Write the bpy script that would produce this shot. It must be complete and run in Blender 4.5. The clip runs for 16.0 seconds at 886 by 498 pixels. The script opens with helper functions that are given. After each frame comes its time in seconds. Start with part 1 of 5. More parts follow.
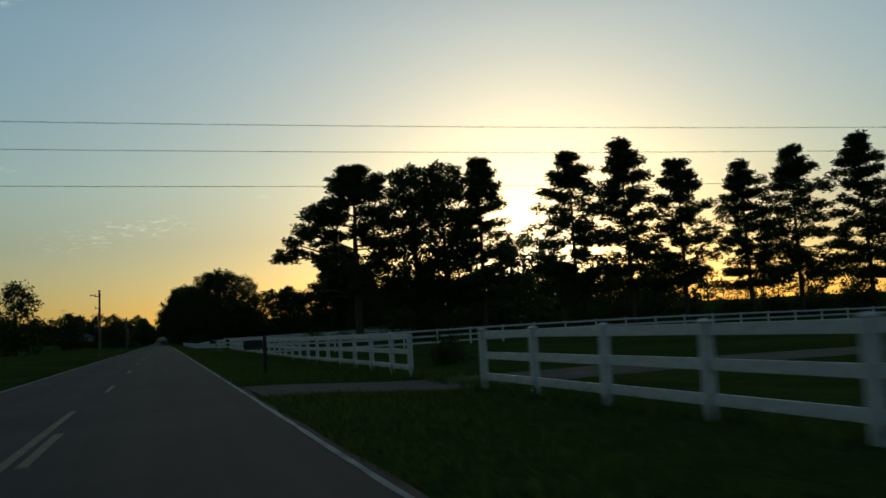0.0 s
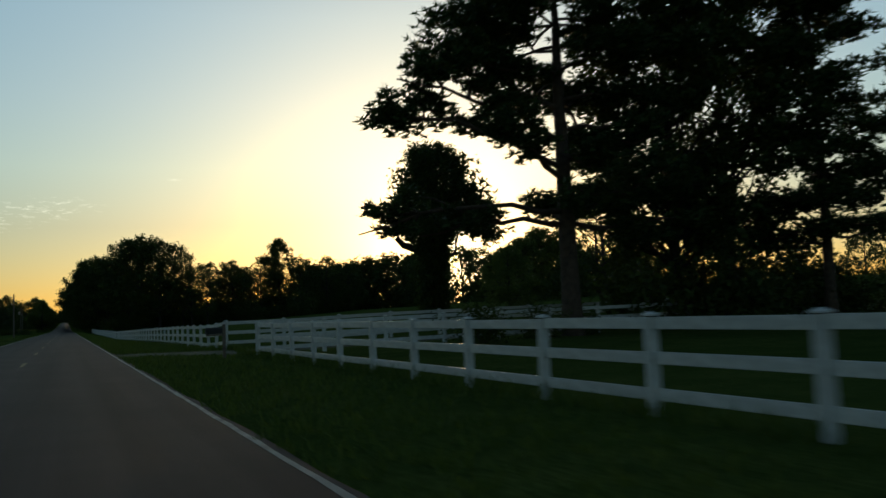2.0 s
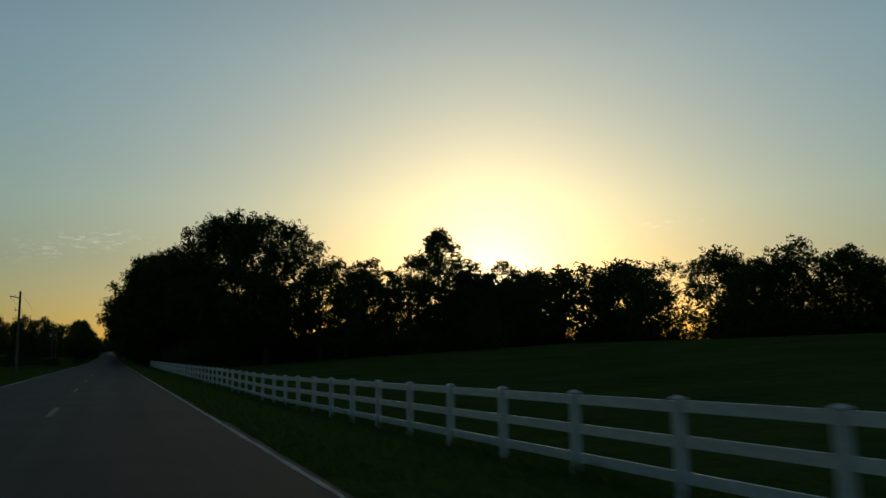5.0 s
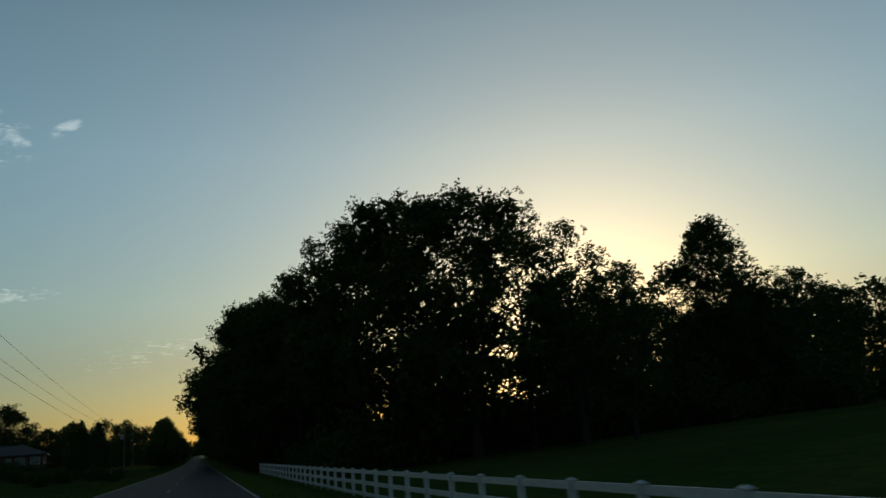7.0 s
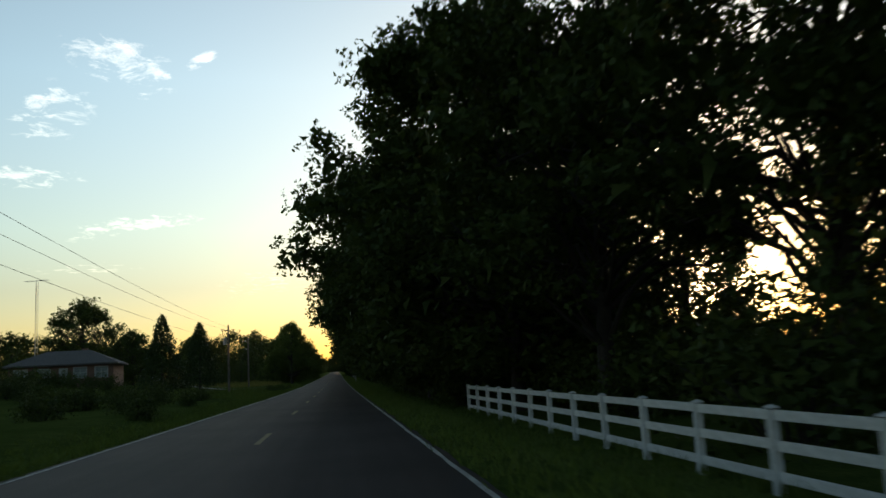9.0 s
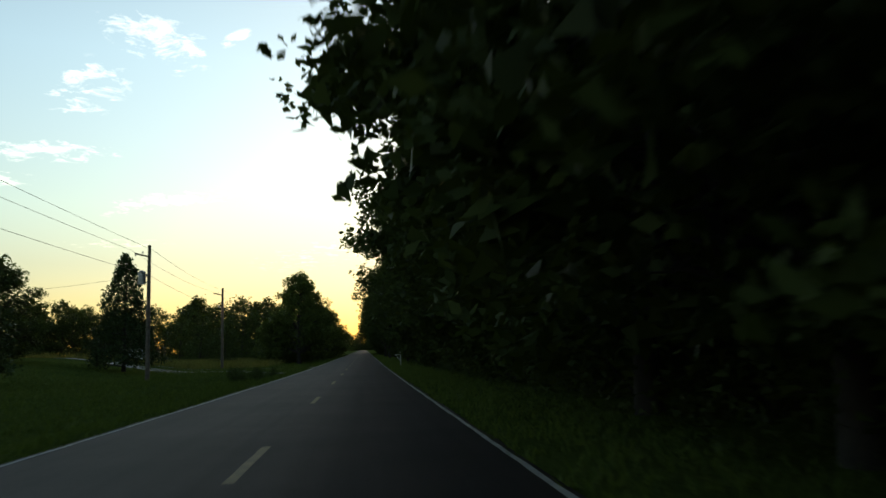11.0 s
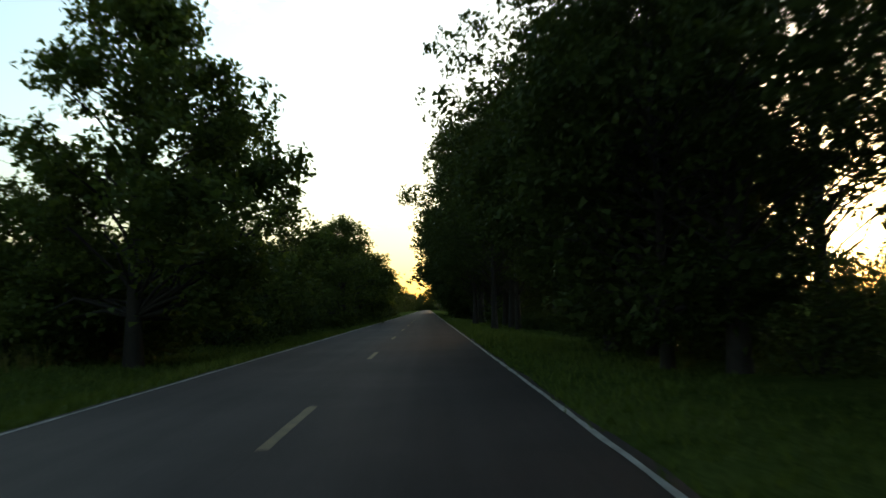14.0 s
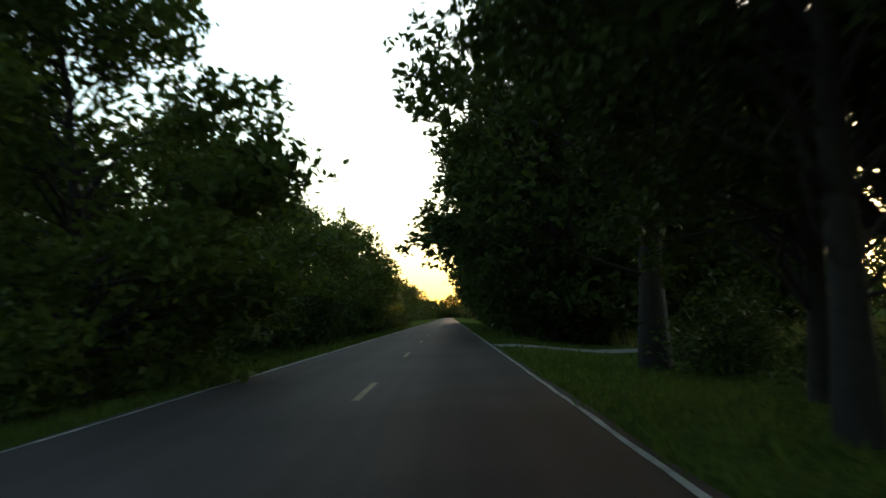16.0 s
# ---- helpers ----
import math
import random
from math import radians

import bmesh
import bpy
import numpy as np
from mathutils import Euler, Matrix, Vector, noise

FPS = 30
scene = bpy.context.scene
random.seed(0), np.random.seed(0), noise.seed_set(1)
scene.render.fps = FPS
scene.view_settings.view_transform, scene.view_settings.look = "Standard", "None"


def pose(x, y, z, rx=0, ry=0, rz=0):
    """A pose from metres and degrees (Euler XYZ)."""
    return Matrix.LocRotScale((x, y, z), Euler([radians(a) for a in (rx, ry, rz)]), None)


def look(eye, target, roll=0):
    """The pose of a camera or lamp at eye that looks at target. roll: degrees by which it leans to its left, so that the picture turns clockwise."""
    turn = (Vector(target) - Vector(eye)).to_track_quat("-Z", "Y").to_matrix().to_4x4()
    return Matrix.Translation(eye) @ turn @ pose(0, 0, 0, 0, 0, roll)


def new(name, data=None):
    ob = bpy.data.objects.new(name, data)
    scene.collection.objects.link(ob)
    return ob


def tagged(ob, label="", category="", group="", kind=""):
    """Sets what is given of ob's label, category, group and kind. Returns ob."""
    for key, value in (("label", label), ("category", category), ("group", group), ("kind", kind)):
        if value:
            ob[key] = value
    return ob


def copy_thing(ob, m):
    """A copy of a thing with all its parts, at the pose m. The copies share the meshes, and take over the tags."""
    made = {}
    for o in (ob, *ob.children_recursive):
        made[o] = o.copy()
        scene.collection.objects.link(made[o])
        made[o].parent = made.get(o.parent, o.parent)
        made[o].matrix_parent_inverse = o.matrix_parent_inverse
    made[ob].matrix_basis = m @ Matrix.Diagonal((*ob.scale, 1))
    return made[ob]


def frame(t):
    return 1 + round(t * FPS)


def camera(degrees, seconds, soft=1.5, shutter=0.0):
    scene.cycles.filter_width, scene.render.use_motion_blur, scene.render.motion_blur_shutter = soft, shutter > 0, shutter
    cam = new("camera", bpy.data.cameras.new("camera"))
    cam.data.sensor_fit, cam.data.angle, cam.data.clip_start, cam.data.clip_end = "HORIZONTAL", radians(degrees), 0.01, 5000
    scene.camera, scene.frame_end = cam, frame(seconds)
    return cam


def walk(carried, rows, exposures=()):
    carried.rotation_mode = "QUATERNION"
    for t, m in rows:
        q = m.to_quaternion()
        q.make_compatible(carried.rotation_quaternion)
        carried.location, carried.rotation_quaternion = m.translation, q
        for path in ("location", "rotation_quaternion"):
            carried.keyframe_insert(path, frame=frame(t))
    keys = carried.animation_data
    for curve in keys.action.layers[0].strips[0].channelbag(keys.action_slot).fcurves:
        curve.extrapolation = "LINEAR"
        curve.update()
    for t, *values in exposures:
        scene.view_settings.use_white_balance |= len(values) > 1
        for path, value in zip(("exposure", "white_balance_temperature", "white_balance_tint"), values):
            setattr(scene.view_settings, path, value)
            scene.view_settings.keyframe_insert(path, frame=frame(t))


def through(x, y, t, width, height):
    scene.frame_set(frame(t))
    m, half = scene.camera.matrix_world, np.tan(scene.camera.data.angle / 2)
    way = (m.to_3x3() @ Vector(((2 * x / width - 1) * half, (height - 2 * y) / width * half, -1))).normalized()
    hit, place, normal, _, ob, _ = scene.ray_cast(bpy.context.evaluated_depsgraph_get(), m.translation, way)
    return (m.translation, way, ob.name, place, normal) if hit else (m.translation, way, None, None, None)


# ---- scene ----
cam = camera(55.88, 16.0, soft=1.5, shutter=0.18)

# seconds, x, y, z, pitch, roll, yaw
ROWS = [
    (0, 1.277, 10.43, 1.099, 5.31, 3.02, -18.41),
    (0.5, 1.408, 23.87, 1.099, 5.70, 3.74, -21.39),
    (1, 1.326, 37.31, 1.099, 5.73, 3.36, -23.94),
    (1.5, 1.256, 51.00, 1.099, 5.50, 3.21, -24.03),
    (2, 1.211, 64.73, 1.099, 4.31, 2.39, -24.22),
    (2.5, 1.152, 78.48, 1.099, 4.37, 1.93, -25.81),
    (3, 1.109, 92.32, 1.099, 4.36, 2.67, -26.14),
    (3.5, 0.909, 106.23, 1.099, 5.11, 0.57, -23.90),
    (6, 1.210, 175.73, 1.099, 9.90, 2.93, -18.64),
    (6.5, 1.259, 189.61, 1.099, 11.95, 4.21, -16.69),
    (7, 1.266, 203.47, 1.099, 13.09, 4.13, -15.71),
    (7.5, 1.326, 217.41, 1.099, 11.38, 3.27, -12.66),
    (8, 1.277, 231.47, 1.099, 10.55, 3.75, -11.71),
    (8.5, 1.418, 245.65, 1.099, 9.92, 3.98, -10.20),
    (9, 1.452, 259.79, 1.099, 8.34, 3.12, -7.15),
    (11.5, 1.208, 330.41, 1.099, 6.38, 1.66, -4.94),
    (12, 1.248, 344.84, 1.099, 4.74, 2.14, -3.67),
    (12.5, 1.248, 359.34, 1.099, 2.70, 1.98, -3.09),
    (13, 1.379, 373.72, 1.099, 2.74, 2.42, -2.39),
    (13.5, 1.278, 388.05, 1.099, 3.71, -0.47, -2.92),
    (14, 1.362, 402.40, 1.099, 4.07, 1.54, -1.02),
    (14.5, 1.288, 416.27, 1.099, 4.13, 2.64, -0.40),
    (15, 1.287, 430.31, 1.099, 4.11, 2.50, 0.27),
    (15.5, 1.227, 444.49, 1.099, 4.22, 1.74, 0.51),
    (16, 1.318, 458.77, 1.099, 4.62, 1.82, 0.49),
]
EXPOSURES = [(0, 0.05, 6100, 2), (1.5, 0.33, 6100, 2), (2.5, 0.38, 6100, 2), (3.0, 0.08, 6300, 1), (3.5, -0.15, 6400, 0), (6, -0.27, 6050, -2), (7.2, 0.1, 6150, 2), (8, 0.75, 6550, 9), (9, 1.35, 7050, 12), (11.5, 1.62, 7350, 11), (12.5, 1.72, 7400, 11), (13.5, 1.97, 7450, 11), (14.5, 2.15, 7500, 11), (16, 2.45, 7600, 11)]
SLOPE = 0.0088


def road_rise(y):
    """The road runs level, then climbs gently from 300 m on."""
    y = np.asarray(y, float)
    return SLOPE * np.where(y < 300, 0.0, np.where(y < 400, (y - 300) ** 2 / 200, y - 350))


def climb(y):
    return math.degrees(math.atan(SLOPE * min(1.0, max(0.0, (y - 300) / 100))))


walk(cam, [(t, pose(x, y, z + float(road_rise(y)), 90 + p + climb(y), r, w)) for t, x, y, z, p, r, w in ROWS], EXPOSURES)

# ---- sky and sun ----
SUN_AZ, SUN_EL = radians(24.95), radians(3.5)
SUN_DIR = Vector((math.sin(SUN_AZ) * math.cos(SUN_EL), math.cos(SUN_AZ) * math.cos(SUN_EL), math.sin(SUN_EL)))
world = bpy.data.worlds.new("evening_sky")
scene.world = world
world.use_nodes = True
wn, wl = world.node_tree.nodes, world.node_tree.links
wn.clear()
w_out, w_bg, w_sky = wn.new("ShaderNodeOutputWorld"), wn.new("ShaderNodeBackground"), wn.new("ShaderNodeTexSky")
w_sky.sky_type, w_sky.sun_disc = "NISHITA", False
w_sky.sun_elevation, w_sky.sun_rotation = SUN_EL, SUN_AZ
w_sky.air_density, w_sky.dust_density, w_sky.ozone_density, w_sky.altitude = 1.0, 0.8, 1.6, 100
w_bg.inputs["Strength"].default_value = 0.15


def world_math(kind, a, b=None, clamp=False):
    nd = wn.new("ShaderNodeMath")
    nd.operation, nd.use_clamp = kind, clamp
    for sock, v in zip(nd.inputs, (a, b)):
        if isinstance(v, (int, float)):
            sock.default_value = v
        elif v is not None:
            wl.new(v, sock)
    return nd.outputs[0]


def world_dot(a, b):
    nd = wn.new("ShaderNodeVectorMath")
    nd.operation = "DOT_PRODUCT"
    wl.new(a, nd.inputs[0])
    nd.inputs[1].default_value = b
    return nd.outputs["Value"]


def world_mix(kind, a, b, fac):
    nd = wn.new("ShaderNodeMix")
    nd.data_type, nd.blend_type = "RGBA", kind
    for sock, v in ((nd.inputs[0], fac), (nd.inputs[6], a), (nd.inputs[7], b)):
        if isinstance(v, (int, float)):
            sock.default_value = v
        elif isinstance(v, tuple):
            sock.default_value = (*v, 1)
        else:
            wl.new(v, sock)
    return nd.outputs[2]


w_dir = wn.new("ShaderNodeTexCoord").outputs["Generated"]
w_sep = wn.new("ShaderNodeSeparateXYZ")
wl.new(w_dir, w_sep.inputs[0])


def sky_grading(colour):
    """Gains on the sky colour, like summer haze: they even it out, dim and warm the lowest degrees, and darken the
    unseen zenith and east to lessen the light on the ground.
    """
    ramp = wn.new("ShaderNodeValToRGB")
    stops = ((0.0, 0.57, 0.56, 0.56), (0.11, 0.67, 0.67, 0.68), (0.175, 0.88, 0.92, 0.91), (0.25, 1.02, 1.06, 1.07), (0.34, 1.16, 1.22, 1.22), (0.47, 1.20, 1.22, 1.17), (0.62, 0.75, 0.85, 0.85), (0.9, 0.55, 0.62, 0.65))
    e = ramp.color_ramp.elements
    while len(e) < len(stops):
        e.new(0.5)
    for k, (pos, *col) in zip(e, stops):
        k.position, k.color = pos, (*(c / 1.25 for c in col), 1)
    wl.new(w_sep.outputs[2], ramp.inputs[0])
    east = wn.new("ShaderNodeMapRange")
    wl.new(world_dot(w_dir, tuple(SUN_DIR)), east.inputs[0])
    for k, v in enumerate((-0.6, 0.75, 0.62 * 1.25, 1.25)):
        east.inputs[k + 1].default_value = v
    return world_mix("MULTIPLY", world_mix("MULTIPLY", colour, ramp.outputs[0], 1.0), east.outputs[0], 1.0)


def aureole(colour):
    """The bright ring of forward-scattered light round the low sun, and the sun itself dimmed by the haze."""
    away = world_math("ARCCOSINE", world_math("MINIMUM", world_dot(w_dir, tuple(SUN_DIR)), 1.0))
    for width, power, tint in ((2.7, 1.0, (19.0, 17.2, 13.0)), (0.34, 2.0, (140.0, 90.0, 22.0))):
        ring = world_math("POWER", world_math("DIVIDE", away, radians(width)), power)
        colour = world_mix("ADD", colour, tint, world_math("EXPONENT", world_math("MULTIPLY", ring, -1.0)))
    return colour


# bearing, height, half width, half height in degrees, lean, density
CLOUDS = ((-1.0, 7.4, 4.6, 1.0, 3, 0.55), (6.2, 9.3, 1.7, 0.16, 3, 0.8), (36.5, 8.4, 4.0, 0.55, 6, 0.45), (33.0, 7.2, 4.0, 0.4, 2, 0.4), (-12.4, 10.6, 4.4, 0.6, 5, 1.0), (-4.2, 6.6, 4.5, 1.1, 6, 0.5),
          (-13.6, 20.7, 4.2, 1.8, -14, 1.0), (-8.6, 21.1, 1.4, 0.45, 28, 1.0), (-18.0, 17.3, 3.0, 2.1, 20, 0.85), (-20.3, 13.2, 5.0, 0.85, 3, 1.0), (-23.5, 11.2, 3.2, 0.7, 6, 0.9), (-14.6, 10.2, 3.2, 0.8, 14, 0.7),
          (-13.0, 19.2, 1.6, 0.7, -35, 0.6), (-16.0, 7.6, 4.5, 0.5, 2, 0.5))


def sky_clouds(colour):
    """Thin torn clouds, lit from the west: stretched noise on a flat layer, kept to the places where they stand."""
    flat = wn.new("ShaderNodeCombineXYZ")
    high = world_math("MAXIMUM", world_math("ADD", w_sep.outputs[2], 0.04), 0.02)
    wl.new(world_math("DIVIDE", w_sep.outputs[0], high), flat.inputs[0])
    wl.new(world_math("MULTIPLY", world_math("DIVIDE", w_sep.outputs[1], high), 0.8), flat.inputs[1])
    wisps = wn.new("ShaderNodeTexNoise")
    wisps.inputs["Scale"].default_value, wisps.inputs["Detail"].default_value = 11.0, 12.0
    wisps.inputs["Roughness"].default_value, wisps.inputs["Distortion"].default_value = 0.68, 0.5
    wl.new(flat.outputs[0], wisps.inputs["Vector"])
    cover = None
    for bearing, height, wide, tall, lean, density in CLOUDS:
        turn = Matrix.Rotation(radians(-bearing), 3, "Z") @ Matrix.Rotation(radians(height), 3, "X")
        side, up = turn @ Vector((1, 0, 0)), turn @ Vector((0, 0, 1))
        c, q = math.cos(radians(lean)), math.sin(radians(lean))
        u = world_math("DIVIDE", world_dot(w_dir, tuple(side * c + up * q)), radians(wide))
        v = world_math("DIVIDE", world_dot(w_dir, tuple(up * c - side * q)), radians(tall))
        r = world_math("ADD", world_math("MULTIPLY", u, u), world_math("MULTIPLY", v, v))
        one = world_math("MULTIPLY", world_math("SUBTRACT", 1.0, r, True), density)
        ahead = world_math("GREATER_THAN", w_sep.outputs[1], 0.0)
        one = world_math("MULTIPLY", one, ahead)
        cover = one if cover is None else world_math("MAXIMUM", cover, one)
    torn = world_math("SUBTRACT", wisps.outputs["Fac"], world_math("SUBTRACT", 0.60, world_math("MULTIPLY", cover, 0.17)))
    torn = world_math("MULTIPLY", world_math("MULTIPLY", torn, 3.0, True), world_math("MULTIPLY", cover, 2.0, True))
    return world_mix("ADD", colour, (3.0, 2.7, 2.25), torn)


wl.new(sky_clouds(aureole(sky_grading(w_sky.outputs[0]))), w_bg.inputs[0])
wl.new(w_bg.outputs[0], w_out.inputs[0])

sun_data = bpy.data.lights.new("sun", "SUN")
sun_data.energy, sun_data.angle, sun_data.color = 0.5, radians(0.53), (1.0, 0.62, 0.32)
sun = new("sun", sun_data)
sun.matrix_world = look(SUN_DIR * 200, (0, 0, 0))


# ---- materials ----
def material(name):
    m = bpy.data.materials.new(name)
    m.use_nodes = True
    n, l = m.node_tree.nodes, m.node_tree.links
    return m, n, l, n["Principled BSDF"]


def noise_ramp(n, l, scale, stops, detail=6.0, coords=None, rough=0.6):
    """A noise of that scale through a colour ramp with the given (position, colour) stops."""
    tex, ramp = n.new("ShaderNodeTexNoise"), n.new("ShaderNodeValToRGB")
    tex.inputs["Scale"].default_value, tex.inputs["Detail"].default_value, tex.inputs["Roughness"].default_value = scale, detail, rough
    if coords:
        l.new(coords, tex.inputs["Vector"])
    l.new(tex.outputs["Fac"], ramp.inputs[0])
    e = ramp.color_ramp.elements
    while len(e) < len(stops):
        e.new(0.5)
    for k, (pos, col) in zip(e, stops):
        k.position, k.color = pos, (*col, 1) if len(col) == 3 else col
    return ramp.outputs[0], tex.outputs["Fac"]


def mixed(n, l, a, b, fac, kind="MIX"):
    mx = n.new("ShaderNodeMix")
    mx.data_type, mx.blend_type = "RGBA", kind
    for sock, v in ((mx.inputs[0], fac), (mx.inputs[6], a), (mx.inputs[7], b)):
        if isinstance(v, (int, float)):
            sock.default_value = v
        elif isinstance(v, tuple):
            sock.default_value = (*v, 1)
        else:
            l.new(v, sock)
    return mx.outputs[2]


def bumped(n, l, bsdf, height, strength, distance):
    b = n.new("ShaderNodeBump")
    b.inputs["Strength"].default_value, b.inputs["Distance"].default_value = strength, distance
    l.new(height, b.inputs["Height"])
    l.new(b.outputs[0], bsdf.inputs["Normal"])


def plain(name, dark, light, scale, rough, bump=0.3, distance=0.004, metallic=0.0, spread=0.0):
    """Two tones mixed by noise at two scales, with fine relief; spread varies it from object to object."""
    m, n, l, b = material(name)
    geo = n.new("ShaderNodeTexCoord").outputs["Object"]
    big, _ = noise_ramp(n, l, scale, [(0.3, dark), (0.7, light)], coords=geo)
    fine, h = noise_ramp(n, l, scale * 9, [(0.25, (0.75,) * 3), (0.75, (1.1,) * 3)], coords=geo)
    col = mixed(n, l, big, fine, 1.0, "MULTIPLY")
    if spread:
        info, ramp = n.new("ShaderNodeObjectInfo"), n.new("ShaderNodeMapRange")
        l.new(info.outputs["Random"], ramp.inputs[0])
        ramp.inputs[3].default_value, ramp.inputs[4].default_value = 1 - spread, 1 + spread
        col = mixed(n, l, col, ramp.outputs[0], 1.0, "MULTIPLY")
    l.new(col, b.inputs["Base Color"])
    b.inputs["Roughness"].default_value, b.inputs["Metallic"].default_value = rough, metallic
    bumped(n, l, b, h, bump, distance)
    return m


def foliage(name, dark, light, through, gloss=0.5):
    """Leaves: each its own tone, with light coming through."""
    m, n, l, b = material(name)
    geo = n.new("ShaderNodeNewGeometry")
    ramp = n.new("ShaderNodeValToRGB")
    l.new(geo.outputs["Random Per Island"], ramp.inputs[0])
    ramp.color_ramp.elements[0].color, ramp.color_ramp.elements[1].color = (*dark, 1), (*light, 1)
    patch, _ = noise_ramp(n, l, 0.35, [(0.3, (0.75, 0.8, 0.7)), (0.7, (1.15, 1.1, 0.9))], detail=3)
    col = mixed(n, l, ramp.outputs[0], patch, 1.0, "MULTIPLY")
    l.new(col, b.inputs["Base Color"])
    b.inputs["Roughness"].default_value = gloss
    b.inputs["Specular IOR Level"].default_value = 0.12
    tr, mx = n.new("ShaderNodeBsdfTranslucent"), n.new("ShaderNodeMixShader")
    l.new(mixed(n, l, col, (1.0, 0.95, 0.45), 1.0, "MULTIPLY"), tr.inputs[0])
    mx.inputs[0].default_value = through
    l.new(b.outputs[0], mx.inputs[1])
    l.new(tr.outputs[0], mx.inputs[2])
    l.new(mx.outputs[0], n["Material Output"].inputs[0])
    return m


def asphalt_material():
    m, n, l, b = material("worn_asphalt")
    geo = n.new("ShaderNodeTexCoord").outputs["Object"]
    big, _ = noise_ramp(n, l, 0.35, [(0.3, (0.040, 0.033, 0.032)), (0.7, (0.063, 0.051, 0.049))], coords=geo)
    stone, h = noise_ramp(n, l, 90, [(0.3, (0.55,) * 3), (0.62, (1.25,) * 3)], coords=geo, detail=3)
    col = mixed(n, l, big, stone, 1.0, "MULTIPLY")
    # lighter wheel tracks and long streaks along the lanes
    mp = n.new("ShaderNodeMapping")
    mp.inputs["Scale"].default_value = (1.3, 0.015, 1)
    l.new(geo, mp.inputs[0])
    streak, _ = noise_ramp(n, l, 1.2, [(0.35, (0.8,) * 3), (0.7, (1.25,) * 3)], coords=mp.outputs[0])
    col = mixed(n, l, col, streak, 1.0, "MULTIPLY")
    l.new(col, b.inputs["Base Color"])
    b.inputs["Roughness"].default_value = 0.82
    b.inputs["Specular IOR Level"].default_value = 0.2
    bumped(n, l, b, h, 0.5, 0.006)
    return m


def grass_ground_material():
    m, n, l, b = material("mown_grass")
    geo = n.new("ShaderNodeTexCoord").outputs["Object"]
    big, _ = noise_ramp(n, l, 0.12, [(0.3, (0.050, 0.080, 0.020)), (0.7, (0.094, 0.124, 0.036))], coords=geo)
    fine, h = noise_ramp(n, l, 14, [(0.3, (0.45,) * 3), (0.7, (1.35,) * 3)], coords=geo)
    mid, _ = noise_ramp(n, l, 1.1, [(0.35, (0.75, 0.8, 0.7)), (0.75, (1.2, 1.1, 1.0))], coords=geo)
    col = mixed(n, l, mixed(n, l, big, fine, 1.0, "MULTIPLY"), mid, 1.0, "MULTIPLY")
    l.new(col, b.inputs["Base Color"])
    b.inputs["Roughness"].default_value = 0.9
    b.inputs["Specular IOR Level"].default_value = 0.0
    bumped(n, l, b, h, 0.9, 0.06)
    return m


M_ASPHALT = asphalt_material()
M_GRASS = grass_ground_material()
M_BLADE = foliage("grass_blades", (0.062, 0.107, 0.025), (0.135, 0.18, 0.05), 0.35, 0.6)
M_TALL = foliage("seeding_tall_grass", (0.12, 0.13, 0.04), (0.26, 0.23, 0.09), 0.35, 0.7)
M_LEAF = foliage("broad_leaves", (0.040, 0.062, 0.020), (0.075, 0.105, 0.034), 0.3, 0.6)
M_LEAF_LIGHT = foliage("young_leaves", (0.066, 0.104, 0.032), (0.136, 0.178, 0.058), 0.45)
M_NEEDLE = foliage("pine_needles", (0.03, 0.054, 0.02), (0.065, 0.095, 0.032), 0.18)
M_CEDAR = foliage("cedar_scales", (0.025, 0.05, 0.02), (0.055, 0.085, 0.03), 0.12)
M_BARK = plain("grey_brown_bark", (0.016, 0.0135, 0.011), (0.038, 0.031, 0.026), 3.0, 0.9, 0.8, 0.03)
M_PINE_BARK = plain("plated_pine_bark", (0.04, 0.028, 0.02), (0.11, 0.075, 0.052), 3.5, 0.9, 0.9, 0.03)
M_VINYL = plain("white_vinyl", (0.50, 0.51, 0.52), (0.64, 0.64, 0.63), 1.5, 0.45, 0.08, 0.002, spread=0.04)
M_WHITE_LINE = plain("worn_white_road_paint", (0.17, 0.165, 0.15), (0.46, 0.45, 0.41), 2.2, 0.7, 0.3)
M_YELLOW_LINE = plain("worn_yellow_road_paint", (0.09, 0.066, 0.028), (0.23, 0.16, 0.05), 3.0, 0.7, 0.3)
M_GRAVEL = plain("packed_gravel", (0.16, 0.145, 0.125), (0.34, 0.32, 0.29), 2.5, 0.9, 0.9, 0.03)
M_GRASSY = plain("grass_grown_gravel", (0.028, 0.042, 0.013), (0.052, 0.062, 0.026), 1.1, 0.95, 0.8, 0.03)
M_DIRT = plain("worn_dirt", (0.05, 0.042, 0.027), (0.10, 0.078, 0.05), 1.4, 0.95, 0.8, 0.03)
M_POLE = plain("weathered_pole_wood", (0.09, 0.07, 0.055), (0.19, 0.155, 0.125), 4.0, 0.85, 0.6, 0.01)
M_STEEL = plain("galvanised_steel", (0.30, 0.31, 0.32), (0.45, 0.46, 0.47), 6.0, 0.45, 0.2, 0.002, 0.8)
M_BLACK = plain("black_painted_metal", (0.008, 0.008, 0.009), (0.02, 0.019, 0.019), 5.0, 0.7, 0.2, 0.002)
M_DARK_WOOD = plain("dark_stained_wood", (0.02, 0.016, 0.013), (0.05, 0.04, 0.032), 5.0, 0.8, 0.5)
M_WIRE = plain("aged_cable", (0.02, 0.02, 0.02), (0.05, 0.05, 0.05), 5.0, 0.6, 0.1)
M_BRICK = plain("red_brown_brickwork", (0.10, 0.055, 0.042), (0.20, 0.115, 0.085), 8.0, 0.85, 0.5)
